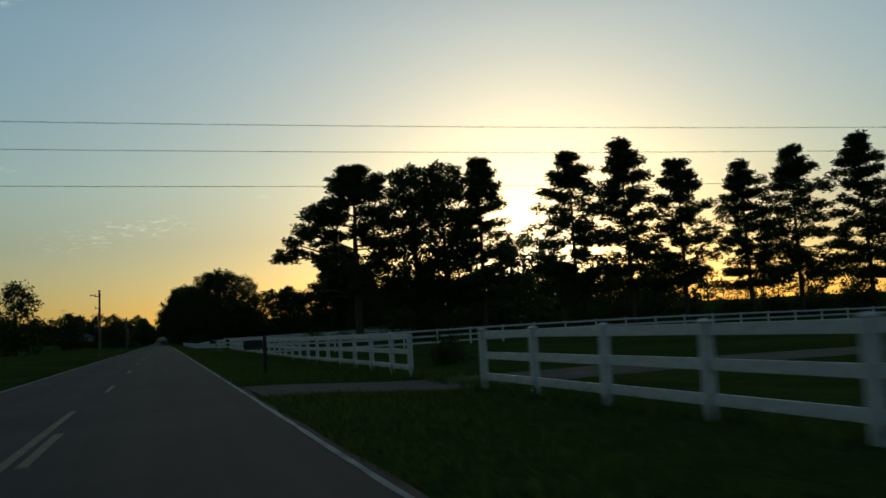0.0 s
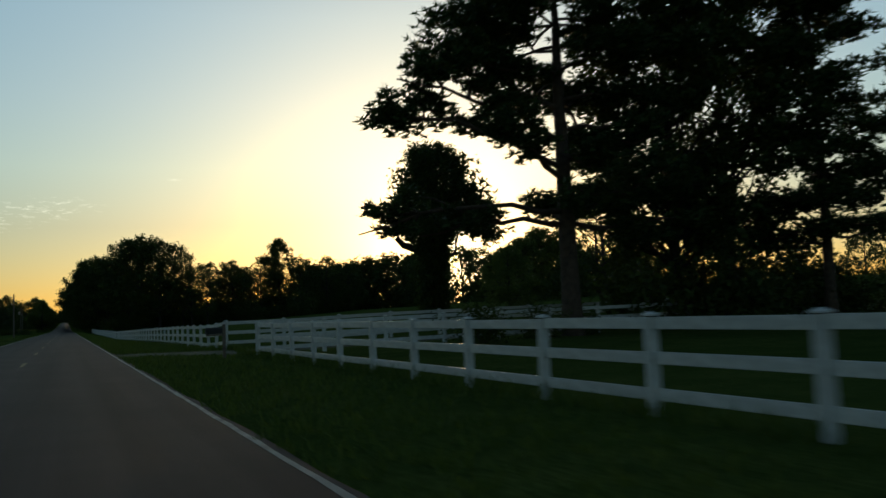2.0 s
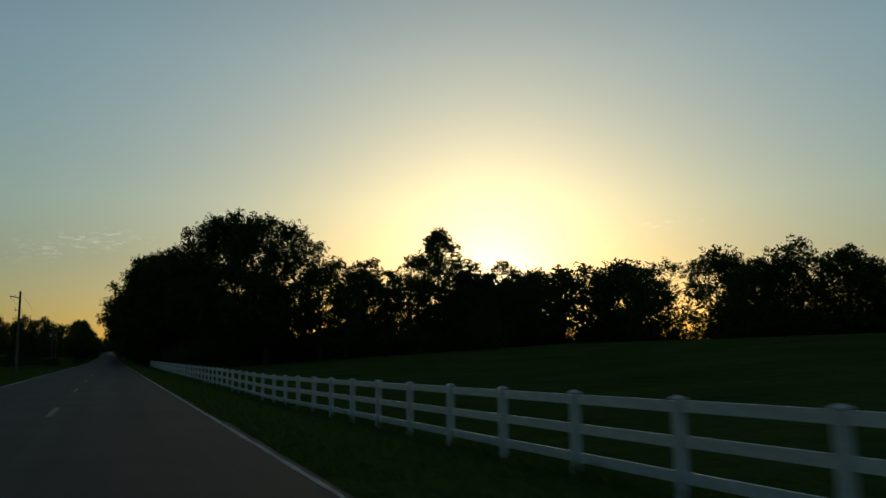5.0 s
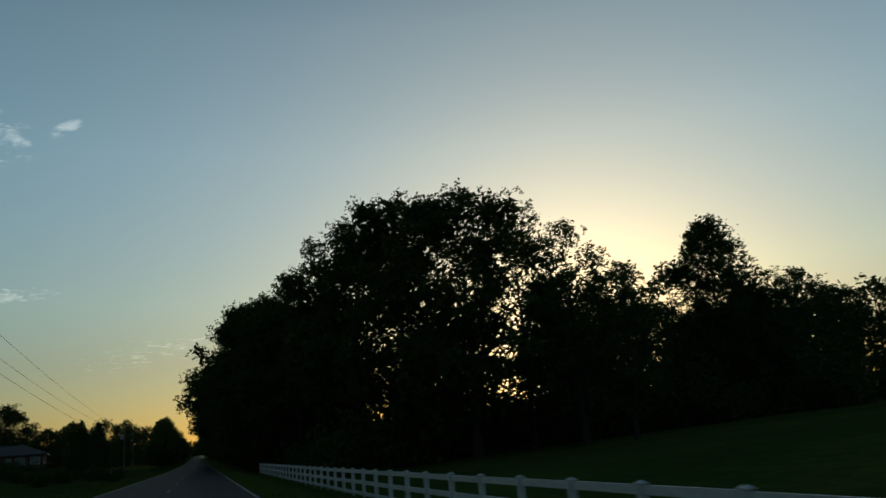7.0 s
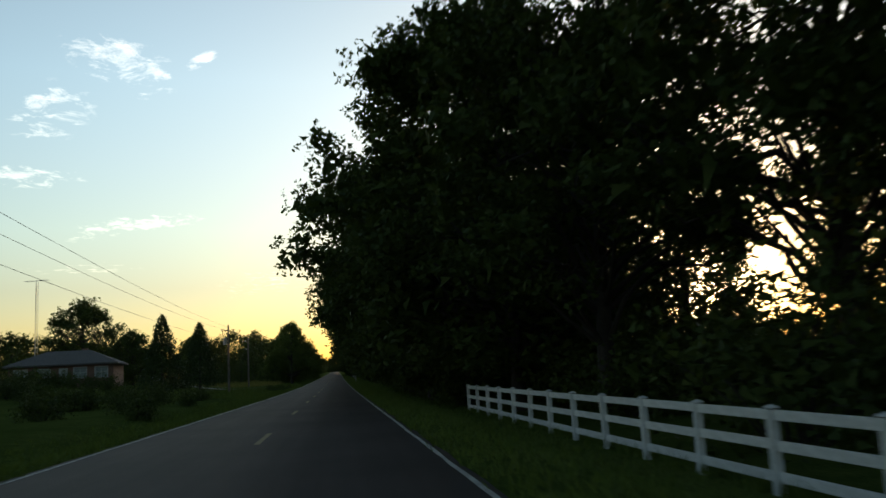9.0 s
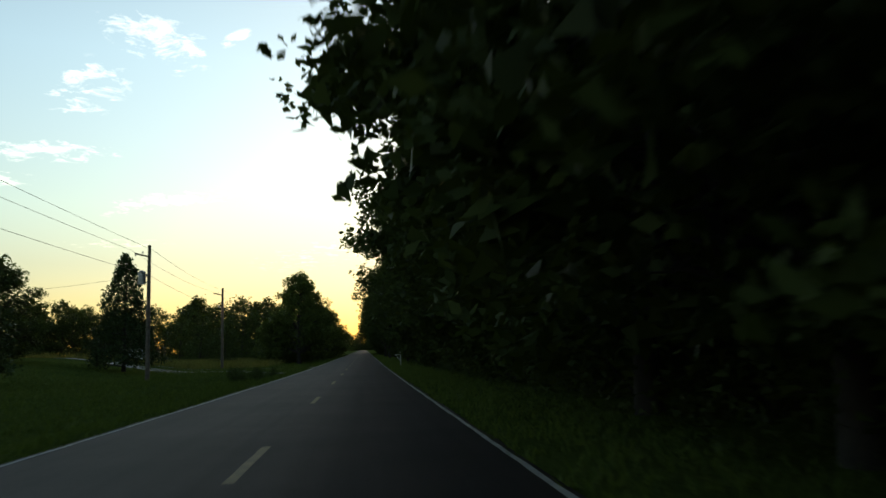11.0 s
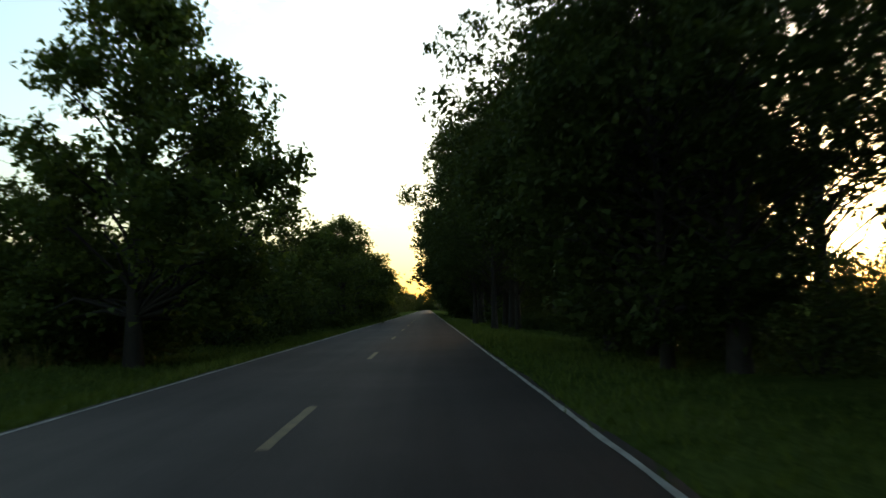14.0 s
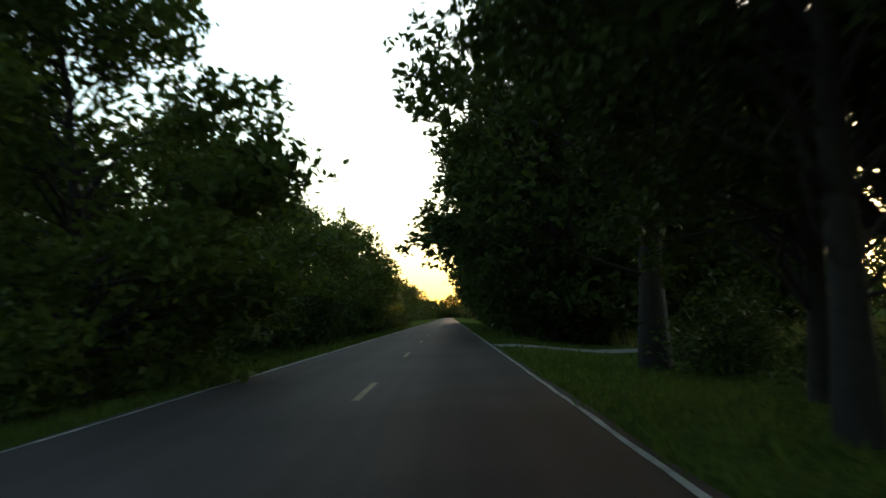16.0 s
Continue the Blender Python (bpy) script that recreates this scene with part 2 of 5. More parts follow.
M_SHINGLE = plain("grey_brown_shingles", (0.055, 0.05, 0.048), (0.11, 0.10, 0.095), 5.0, 0.9, 0.7, 0.01)
M_WHITE_PAINT = plain("white_painted_boards", (0.62, 0.63, 0.63), (0.8, 0.8, 0.78), 2.0, 0.55, 0.1)
M_SIDING = plain("pale_sheet_metal", (0.45, 0.48, 0.5), (0.62, 0.64, 0.65), 2.0, 0.5, 0.1)


# ---- builders ----
def empty(name, x=0.0, y=0.0, z=0.0):
    ob = new(name)
    ob.location = (x, y, z)
    return ob


def link(name, me, mat, parent=None, label="", m=None):
    ob = new(name, me)
    if mat and not me.materials:
        me.materials.append(mat)
    ob.parent = parent
    if m is not None:
        ob.matrix_basis = m
    return tagged(ob, label)


def part(name, bm, mat, parent=None, label="", m=None, smooth=False):
    me = bpy.data.meshes.new(name)
    bm.to_mesh(me)
    bm.free()
    if smooth:
        me.polygons.foreach_set("use_smooth", [True] * len(me.polygons))
    return link(name, me, mat, parent, label, m)


def raw_mesh(name, verts, faces, smooth=False):
    """A mesh from an (n, 3) array and an (m, 3) or (m, 4) array of corners."""
    me = bpy.data.meshes.new(name)
    verts, faces = np.asarray(verts, np.float32), np.asarray(faces, np.int32)
    k = faces.shape[1]
    me.vertices.add(len(verts))
    me.vertices.foreach_set("co", verts.ravel())
    me.loops.add(faces.size)
    me.loops.foreach_set("vertex_index", faces.ravel())
    me.polygons.add(len(faces))
    me.polygons.foreach_set("loop_start", np.arange(0, faces.size, k, dtype=np.int32))
    me.update(calc_edges=True)
    if smooth:
        me.polygons.foreach_set("use_smooth", [True] * len(faces))
    return me


def box(bm, size, at=(0, 0, 0), bevel=0.0, turn=None):
    made = bmesh.ops.create_cube(bm, size=1.0)["verts"]
    m = Matrix.Translation(at) @ (turn.to_4x4() if turn else Matrix.Identity(4)) @ Matrix.Diagonal((*size, 1))
    bmesh.ops.transform(bm, matrix=m, verts=made)
    if bevel:
        edges = list({e for v in made for e in v.link_edges})
        bmesh.ops.bevel(bm, geom=edges, offset=bevel, segments=2, affect="EDGES", profile=0.5)


class Tubes:
    """Tapered tubes along bent lines, gathered for one mesh."""

    def __init__(self):
        self.v, self.f, self.n = [], [], 0

    def add(self, pts, radii, sides=7):
        pts = np.asarray(pts, float)
        t = np.gradient(pts, axis=0)
        t /= np.linalg.norm(t, axis=1, keepdims=True) + 1e-9
        ref = np.where(np.abs(t[:, 2:3]) > 0.9, np.array([[1.0, 0, 0]]), np.array([[0, 0, 1.0]]))
        a = np.cross(t, ref)
        a /= np.linalg.norm(a, axis=1, keepdims=True) + 1e-9
        b = np.cross(t, a)
        ang = np.linspace(0, 2 * np.pi, sides, endpoint=False)
        ring = pts[:, None] + (np.cos(ang)[None, :, None] * a[:, None] + np.sin(ang)[None, :, None] * b[:, None]) * np.asarray(radii, float)[:, None, None]
        self.v.append(ring.reshape(-1, 3))
        k = len(pts)
        for i in range(k - 1):
            for j in range(sides):
                p, q = self.n + i * sides + j, self.n + i * sides + (j + 1) % sides
                self.f.append((p, q, q + sides, p + sides))
        self.n += k * sides

    def mesh(self, name):
        return raw_mesh(name, np.concatenate(self.v), self.f, True)


def leaf_cards(rng, centres, size, flat=0.0, kite=False):
    """Small pointed leaves at the centres: three-cornered, or kite-shaped for those seen near by."""
    n = len(centres)
    u = rng.normal(size=(n, 3))
    u[:, 2] *= 1 - flat
    u /= np.linalg.norm(u, axis=1, keepdims=True)
    w = rng.normal(size=(n, 3))
    w -= (w * u).sum(1, keepdims=True) * u
    w /= np.linalg.norm(w, axis=1, keepdims=True)
    s = (size * rng.uniform(0.65, 1.25, n))[:, None]
    tip = centres + u * s * 0.72
    if kite:
        fold = np.cross(u, w) * s * 0.1
        l, r = centres - u * s * 0.06 + w * s * 0.33 + fold, centres - u * s * 0.06 - w * s * 0.33 + fold
        return np.stack([centres - u * s * 0.55, r, tip, l], 1).reshape(-1, 3), np.arange(4 * n).reshape(-1, 4)
    l, r = centres - u * s * 0.4 + w * s * 0.33, centres - u * s * 0.4 - w * s * 0.33
    return np.stack([l, r, tip], 1).reshape(-1, 3), np.arange(3 * n).reshape(-1, 3)


def leaf_mesh(name, kites, cards):
    """One mesh of four-cornered outer leaves and three-cornered inner ones."""
    (v, f), (v2, f2) = kites, cards
    me = bpy.data.meshes.new(name)
    verts = np.concatenate([v, v2]).astype(np.float32)
    loops = np.concatenate([f.ravel(), f2.ravel() + len(v)]).astype(np.int32)
    start = np.concatenate([np.arange(len(f)) * f.shape[1], f.size + np.arange(len(f2)) * 3]).astype(np.int32)
    me.vertices.add(len(verts))
    me.vertices.foreach_set("co", verts.ravel())
    me.loops.add(len(loops))
    me.loops.foreach_set("vertex_index", loops)
    me.polygons.add(len(start))
    me.polygons.foreach_set("loop_start", start)
    me.update(calc_edges=True)
    return me


def bent(rng, a, b, k, sag, jitter):
    """A bent line from a to b in k points, with sag upwards and small jitter."""
    s = np.linspace(0, 1, k)[:, None]
    p = a + (b - a) * s
    p[:, 2:3] += sag * np.sin(s * np.pi)
    p[1:-1] += rng.normal(scale=jitter, size=(k - 2, 3))
    return p


def broad_tree(name, seed, height, radius, crown_from, leaves, leaf, trunk=0.28, mat=None, lumps=46, top=0.45, clump=0.17, label="", category="tree", forks=0.6, lift=0.0, inner=0.36, core=0.25, limb=0.36, fill=0.12, sides=5):
    """A broad-leaved tree: tapered trunk, limbs with forks, and a lumpy crown of single leaves."""
    rng = np.random.default_rng(seed)
    tree = empty(name)
    tubes = Tubes()
    lean = rng.normal(scale=0.03, size=2) * height
    ks = np.linspace(0, 1, 8)
    axis = np.stack([lean[0] * ks ** 2 + rng.normal(scale=0.06, size=8) * ks, lean[1] * ks ** 2 + rng.normal(scale=0.06, size=8) * ks, ks * height * 0.86], 1)
    axis[0] = (0, 0, -0.3)
    flare = trunk * (1.0 - 0.86 * ks)
    flare[0] *= 1.35
    tubes.add(axis, flare, 9)
    link("trunk", tubes.mesh("trunk"), M_BARK, tree)
    tubes = Tubes()
    centres, sizes = [], []
    c0 = crown_from * height

    def outline(h):
        return 0.72 + 0.28 * h / 0.32 if h < 0.32 else max(0.1, 1 - ((h - 0.32) / 0.70) ** 2) ** (0.35 + 0.4 * (1 - top))

    for i in range(lumps):
        h = rng.uniform(0, 1)
        # outline: widest a third up the crown, closing to a dome
        h = (i + h) / lumps
        prof = outline(h)
        a = rng.uniform(0, 2 * np.pi)
        rr = radius * prof * rng.uniform(0.35, 1.0) ** 0.5 * rng.uniform(0.88, 1.07)
        z = c0 + h * (height - c0) * 0.95
        if i > lumps - 3:
            rr *= 0.3
        if lift:
            rr *= min(1.0, 0.42 + 0.58 * z / lift)
        foot = axis[min(7, int(7 * max(0.15, (z - 0.22 * rr - 0.08 * height) / (height * 0.86))))]
        end = np.array([foot[0] + rr * np.cos(a), foot[1] + rr * np.sin(a), z])
        start = np.array([foot[0], foot[1], max(0.12 * height, z - 0.35 * rr - rng.uniform(0.02, 0.12) * height)])
        start[2] = min(start[2], height * 0.84)
        line = bent(rng, start, end, 5, 0.10 * rr, 0.07 * rr)
        r0 = trunk * limb * (1 - 0.6 * h) * rng.uniform(0.7, 1.1)
        tubes.add(line, r0 * np.linspace(1, 0.15, 5), sides)
        centres.append(end)
        sizes.append(rng.uniform(0.75, 1.35) * clump * radius)
        if rng.uniform() < forks:
            mid = line[3] + rng.normal(scale=0.10 * radius, size=3)
            tubes.add(bent(rng, line[2], mid, 4, 0.03 * rr, 0.02 * rr), r0 * np.array([0.5, 0.35, 0.2, 0.08]), 4)
            centres.append(mid)
            sizes.append(rng.uniform(0.6, 1.0) * clump * radius)
    centres, sizes = np.array(centres), np.array(sizes)
    # twigs: many little sprays on each lump, leaves round each twig
    share = sizes ** 2 / (sizes ** 2).sum()
    pick = rng.choice(len(centres), size=max(20, leaves // 9), p=share)
    d = rng.normal(size=(len(pick), 3))
    d /= np.linalg.norm(d, axis=1, keepdims=True)
    squash = np.array([1.1, 1.1, 0.8])
    twig = centres[pick] + d * (sizes[pick] * rng.uniform(0.08, 1.0, len(pick)) ** 0.27)[:, None] * squash
    pts = np.repeat(twig, 9, 0) + rng.normal(scale=leaf * 0.62, size=(len(twig) * 9, 3))
    outer = leaf_cards(rng, pts, leaf, flat=0.3, kite=leaf < 0.3)
    # the shaded mass of leaves inside each lump
    deep = rng.choice(len(centres), size=int(leaves * core), p=share)
    c = rng.normal(size=(len(deep), 3))
    c *= rng.uniform(0.0, 1.0, (len(deep), 1)) ** 0.5 * 0.62 / np.linalg.norm(c, axis=1, keepdims=True)
    mass = centres[deep] + c * (sizes[deep])[:, None] * squash
    wide = sizes[deep] * inner
    # leaves on the inner twigs, all through the crown
    fh, fa, fr = rng.uniform(0.02, 0.97, int(leaves * fill)), rng.uniform(0, 2 * np.pi, int(leaves * fill)), rng.uniform(0.05, 1, int(leaves * fill)) ** 0.5
    fz = c0 + fh * (height - c0) * 0.95
    fr *= 0.80 * radius * np.array([outline(q) for q in fh]) * (np.minimum(1.0, 0.42 + 0.58 * fz / lift) if lift else 1.0)
    fx, fy = (np.interp(fz, axis[:, 2], axis[:, k]) for k in (0, 1))
    mass = np.concatenate([mass, np.column_stack([fx + fr * np.cos(fa), fy + fr * np.sin(fa), fz])])
    cards = leaf_cards(rng, mass, np.concatenate([wide, np.full(len(fh), sizes.mean() * inner)]), flat=0.3)
    tagged(link("branchwork", tubes.mesh("branchwork"), M_BARK, tree), kind="stuff")
    tagged(link("crown", leaf_mesh("crown", outer, cards), mat or M_LEAF, tree), kind="stuff")
    return tagged(tree, label, category)


def pine_tree(name, seed, height, radius, bare, tufts, trunk=0.24, label="", reach_out=(), pads_at=(0.5, 0.72, 0.88, 1.0)):
    """A tall pine: straight plated trunk, level boughs, needle tufts in layered pads."""
    rng = np.random.default_rng(seed)
    tree = empty(name)
    tubes = Tubes()
    ks = np.linspace(0, 1, 12)
    wob = np.cumsum(rng.normal(scale=0.05, size=(12, 2)), 0) * ks[:, None]
    axis = np.column_stack([wob, ks * height])
    axis[0, 2] = -0.3
    tubes.add(axis, trunk * (1 - 0.9 * ks ** 1.2) * np.where(ks == 0, 1.3, 1), 9)
    link("trunk", tubes.mesh("trunk"), M_PINE_BARK, tree)
    tubes = Tubes()
    pads, size = [], []
    boughs = int(46 + 8 * rng.uniform())
    for i in range(boughs):
        # whorls: boughs stand in tiers with gaps between
        h = (i + rng.uniform(-0.4, 0.4)) / boughs
        h = bare + (1 - bare) * (0.5 * (math.floor(h * 12) + 0.5 + rng.uniform(-0.25, 0.25)) / 12 + 0.5 * h)
        h = min(max(h, bare), 0.99)
        u = (h - bare) / (1 - bare)
        reach = radius * (0.30 + 0.70 * np.sin(np.pi * (0.22 + 0.78 * u) ** 0.75) ** 0.8) * rng.uniform(0.62, 1.1)
        reach *= 1 - 1.8 * max(0.0, u - 0.72)
        a = i * 2.4 + rng.normal(scale=0.4)
        if reach_out and u < 0.42 and math.cos(a) < 0.1:
            continue
        start = np.array([np.interp(h, ks, axis[:, 0]), np.interp(h, ks, axis[:, 1]), h * height])
        up = rng.uniform(-0.05, 0.22) * reach if u < 0.7 else rng.uniform(0.05, 0.4) * reach
        end = start + np.array([np.cos(a) * reach, np.sin(a) * reach, up])
        end[2] = min(end[2], height - 0.45 * reach)
        line = bent(rng, start, end, 6, -0.05 * reach, 0.035 * reach)
        r0 = trunk * 0.30 * (1 - 0.6 * u)
        tubes.add(line, r0 * np.linspace(1, 0.18, 6), 5)
        for s in pads_at:
            if rng.uniform() < 0.8:
                p = start + (end - start) * s + rng.normal(scale=0.09 * reach, size=3) * [1, 1, 0.5]
                pads.append(p)
                size.append(rng.uniform(0.7, 1.2) * (0.82 + 0.05 * reach))
                tubes.add(bent(rng, line[min(4, int(s * 5))], p, 3, 0.02, 0.02), r0 * np.array([0.4, 0.25, 0.1]), 4)
    # long low boughs with foliage towards their ends
    for z0, dx, dy, dz, r, inner_end in reach_out:
        start, end = np.array([0, 0, z0]), np.array([dx, dy, dz])
        line = bent(rng, start, end, 8, 0.06 * abs(dx), 0.09)
        tubes.add(line, trunk * 0.34 * np.linspace(1, 0.2, 8), 6)
        for k in range(14):
            at_line = rng.uniform(inner_end, 1.0)
            p = line[int(at_line * 7)] + rng.normal(size=3) * [r * 0.5, r * 0.7, r * 0.32] + [0, 0, 0.25 * r]
            tubes.add(bent(rng, line[int(at_line * 6)], p, 3, 0.05, 0.03), trunk * np.array([0.12, 0.08, 0.03]), 4)
            pads.append(p)
            size.append(r * rng.uniform(0.55, 0.8))
    # the rounded head
    for i in range(30):
        drop = rng.uniform(0.35, 3.6)
        a, wide = rng.uniform(0, 6.28), 0.30 * radius * math.sqrt(drop / 2.2) * rng.uniform(0.2, 1.15)
        p = np.array([axis[-1, 0] + wide * math.cos(a), axis[-1, 1] + wide * math.sin(a), height - drop])
        tubes.add(bent(rng, np.array([axis[-1, 0], axis[-1, 1], height - drop - 0.7]), p, 3, 0.05, 0.02), trunk * np.array([0.16, 0.1, 0.04]), 4)
        pads.append(p)
        size.append(rng.uniform(0.5, 0.8))
    pads, size = np.array(pads), np.array(size)
    pick = rng.choice(len(pads), size=tufts, p=size ** 2 / (size ** 2).sum())
    ball = rng.normal(size=(tufts, 3))
    ball *= (rng.uniform(0.05, 1, (tufts, 1)) ** 0.45) / np.linalg.norm(ball, axis=1, keepdims=True)
    at = pads[pick] + ball * size[pick][:, None] * np.array([1.05, 1.05, 0.6])
    # each tuft: needles fanning upwards and out from one point
    k = 8
    d = rng.normal(size=(tufts, k, 3))
    d[:, :, 2] = np.abs(d[:, :, 2]) * 0.8 - 0.25
    d /= np.linalg.norm(d, axis=2, keepdims=True)
    ln = rng.uniform(0.22, 0.42, (tufts, k, 1))
    side = np.cross(d, rng.normal(size=(tufts, k, 3)))
    side /= np.linalg.norm(side, axis=2, keepdims=True) + 1e-9
    root = at[:, None] + d * 0.03
    v = np.stack([root - side * 0.05, root + side * 0.05, at[:, None] + d * ln], 2).reshape(-1, 3)
    f = np.arange(len(v)).reshape(-1, 3)
    # the dense heart of each pad
    pick = rng.choice(len(pads), size=tufts // 2, p=size ** 2 / (size ** 2).sum())
    heart = rng.normal(size=(len(pick), 3))
    heart *= rng.uniform(0, 0.55, (len(pick), 1)) ** 0.6 / np.linalg.norm(heart, axis=1, keepdims=True)
    cards = leaf_cards(rng, pads[pick] + heart * size[pick][:, None] * np.array([1.0, 1.0, 0.6]), 0.36, flat=0.4)
    tagged(link("branchwork", tubes.mesh("branchwork"), M_PINE_BARK, tree), kind="stuff")
    tagged(link("crown", leaf_mesh("crown", (v, f), cards), M_NEEDLE, tree), kind="stuff")
    return tagged(tree, label, "pine tree")


def shrub(name, seed, height, radius, leaves, leaf, mat=None, label="", category="shrub"):
    """Stems from the ground and leaves down to it."""
    rng = np.random.default_rng(seed)
    bush = empty(name)
    tubes = Tubes()
    ends = []
    for i in range(14):
        a, h = rng.uniform(0, 2 * np.pi), rng.uniform(0.25, 1.0)
        rr = radius * (1 - 0.55 * h ** 2) * rng.uniform(0.4, 1.0)
        e = np.array([rr * np.cos(a), rr * np.sin(a), h * height * 0.9])
        tubes.add(bent(rng, np.array([e[0] * 0.15, e[1] * 0.15, -0.15]), e, 5, 0.1 * height, 0.04 * radius), 0.03 * np.linspace(1, 0.2, 5) * (0.6 + 0.2 * height), 5)
        ends.append(e)
        ends.append(e * [0.8, 0.8, 0.45])
    ends = np.array(ends)
    tw = ends[rng.integers(0, len(ends), leaves // 10)] + rng.normal(size=(leaves // 10, 3)) * np.array([0.2 * radius, 0.2 * radius, 0.13 * height])
    tw[:, 2] = np.abs(tw[:, 2])
    pts = np.repeat(tw, 10, 0) + rng.normal(scale=leaf * 1.2, size=(len(tw) * 10, 3))
    pts[:, 2] = np.abs(pts[:, 2])
    v, f = leaf_cards(rng, pts, leaf, flat=0.3)
    core = ends[rng.integers(0, len(ends), leaves // 3)] * [0.75, 0.75, 0.9] + rng.normal(size=(leaves // 3, 3)) * np.array([0.16 * radius, 0.16 * radius, 0.1 * height])
    core[:, 2] = np.abs(core[:, 2]) + 0.1
    v2, f2 = leaf_cards(rng, core, leaf * 1.25, flat=0.3)
    v, f = np.concatenate([v, v2]), np.concatenate([f, f2 + len(v)])
    tagged(link("branchwork", tubes.mesh("branchwork"), M_BARK, bush), kind="stuff")
    tagged(link("foliage", raw_mesh("foliage", v, f), mat or M_LEAF, bush), kind="stuff")
    return tagged(bush, label, category)


def cedar_tree(name, seed, height, radius, sprays, label=""):
    """A dense dark cone of a cedar, ragged at the outline, leaves almost to the ground."""
    rng = np.random.default_rng(seed)
    tree = empty(name)
    tubes = Tubes()
    ks = np.linspace(0, 1, 6)
    tubes.add(np.column_stack([ks * 0.1, ks * 0.05, ks * height - 0.2 * (ks == 0)]), 0.2 * (1 - 0.9 * ks), 8)
    link("trunk", tubes.mesh("trunk"), M_BARK, tree)
    tubes = Tubes()
    n = sprays
    h = rng.beta(1.0, 1.5, n)
    a = rng.uniform(0, 2 * np.pi, n)
    lob = 1 + 0.22 * np.sin(a * 3 + h * 17) + 0.12 * np.sin(a * 7 - h * 41)
    rr = radius * (1 - h) ** 0.75 * lob * rng.uniform(0.35, 1.05, n) ** 0.4
    at = np.column_stack([rr * np.cos(a), rr * np.sin(a), 0.25 + h * height * 0.98 + 0.15 * rr])
    for i in range(46):
        j = rng.integers(n)
        tubes.add(bent(rng, np.array([0, 0, max(0.2, at[j, 2] - 0.3)]), at[j], 4, 0.05, 0.03), 0.035 * np.linspace(1, 0.2, 4), 4)
    v, f = leaf_cards(rng, at + rng.normal(scale=0.1, size=at.shape), 0.24, flat=-0.3)
    tagged(link("branchwork", tubes.mesh("branchwork"), M_BARK, tree), kind="stuff")
    tagged(link("crown", raw_mesh("crown", v, f), M_CEDAR, tree), kind="stuff")
    return tagged(tree, label, "cedar tree")


# ---- ground ----
BASE_Y = [-80, 24, 40, 50, 62, 75, 94, 100.5, 105, 112, 130, 183, 202, 228, 245, 268, 300, 330, 700]
BASE_Z = [-0.14, -0.14, -0.15, -0.20, -0.19, -0.17, -0.15, -0.03, -0.2, -0.22, -0.34, -0.86, -0.79, -0.80, -0.80, -0.77, -0.70, -0.35, -0.35]


def smooth(a, b, v):
    t = np.clip((v - a) / (b - a), 0, 1)
    return t * t * (3 - 2 * t)


def ground_z(x, y):
    """Height of the land: the road at nought, verges falling off, the eastern field rising."""
    x, y = np.asarray(x, float), np.asarray(y, float)
    base = np.interp(y, BASE_Y, BASE_Z)
    field = smooth(96, 125, y) * (1 - smooth(262, 305, y))
    rise = np.clip(x - 9, 0, 62) * 0.056 * field
    rise += np.clip(x - 9, 0, 40) * 0.012 * smooth(86, 100, y) * (1 - field)
    right = base * smooth(3.1, 7.2, x) + rise
    left = -0.42 * smooth(-3.1, -5.4, x) + 0.22 * smooth(-6.0, -9.5, x)
    far = 0.10 * np.sin(x * 0.11 + 1) * np.sin(y * 0.07) * smooth(9, 16, np.abs(x))
    left += 1.7 * smooth(-14, -30, x) * smooth(325, 352, y) * (1 - smooth(398, 430, y))
    return np.where(x > 0, right, left) + far - 0.03 + road_rise(y)


def ground_at(x, y):
    return float(ground_z(x, y))


def build_ground():
    xs = np.unique(np.concatenate([[-3000, -1200, -600, -350], np.linspace(-240, -40, 21), np.linspace(-38, -12, 14), np.linspace(-11, -3.3, 20), [-3.05, -2.0, 0, 2.0, 3.05],
                                   np.linspace(3.3, 11, 20), np.linspace(12, 40, 15), np.linspace(44, 240, 25), [350, 600, 1200, 3000]]))
    ys = np.unique(np.concatenate([[-3000, -1200, -500, -250, -120], np.linspace(-60, 640, 236), np.linspace(660, 1200, 28), [1500, 2200, 3200]]))
    gx, gy = np.meshgrid(xs, ys)
    gz = ground_z(gx, gy)
    v = np.stack([gx, gy, gz], 2).reshape(-1, 3)
    nx = len(xs)
    i, j = np.meshgrid(np.arange(len(ys) - 1), np.arange(nx - 1), indexing="ij")
    k = (i * nx + j).ravel()
    f = np.column_stack([k, k + 1, k + nx + 1, k + nx])
    ob = link("ground", raw_mesh("ground", v, f, True), M_GRASS)
    tagged(ob, "mown green grass verges and rising pasture land", "ground", kind="structure")


build_ground()


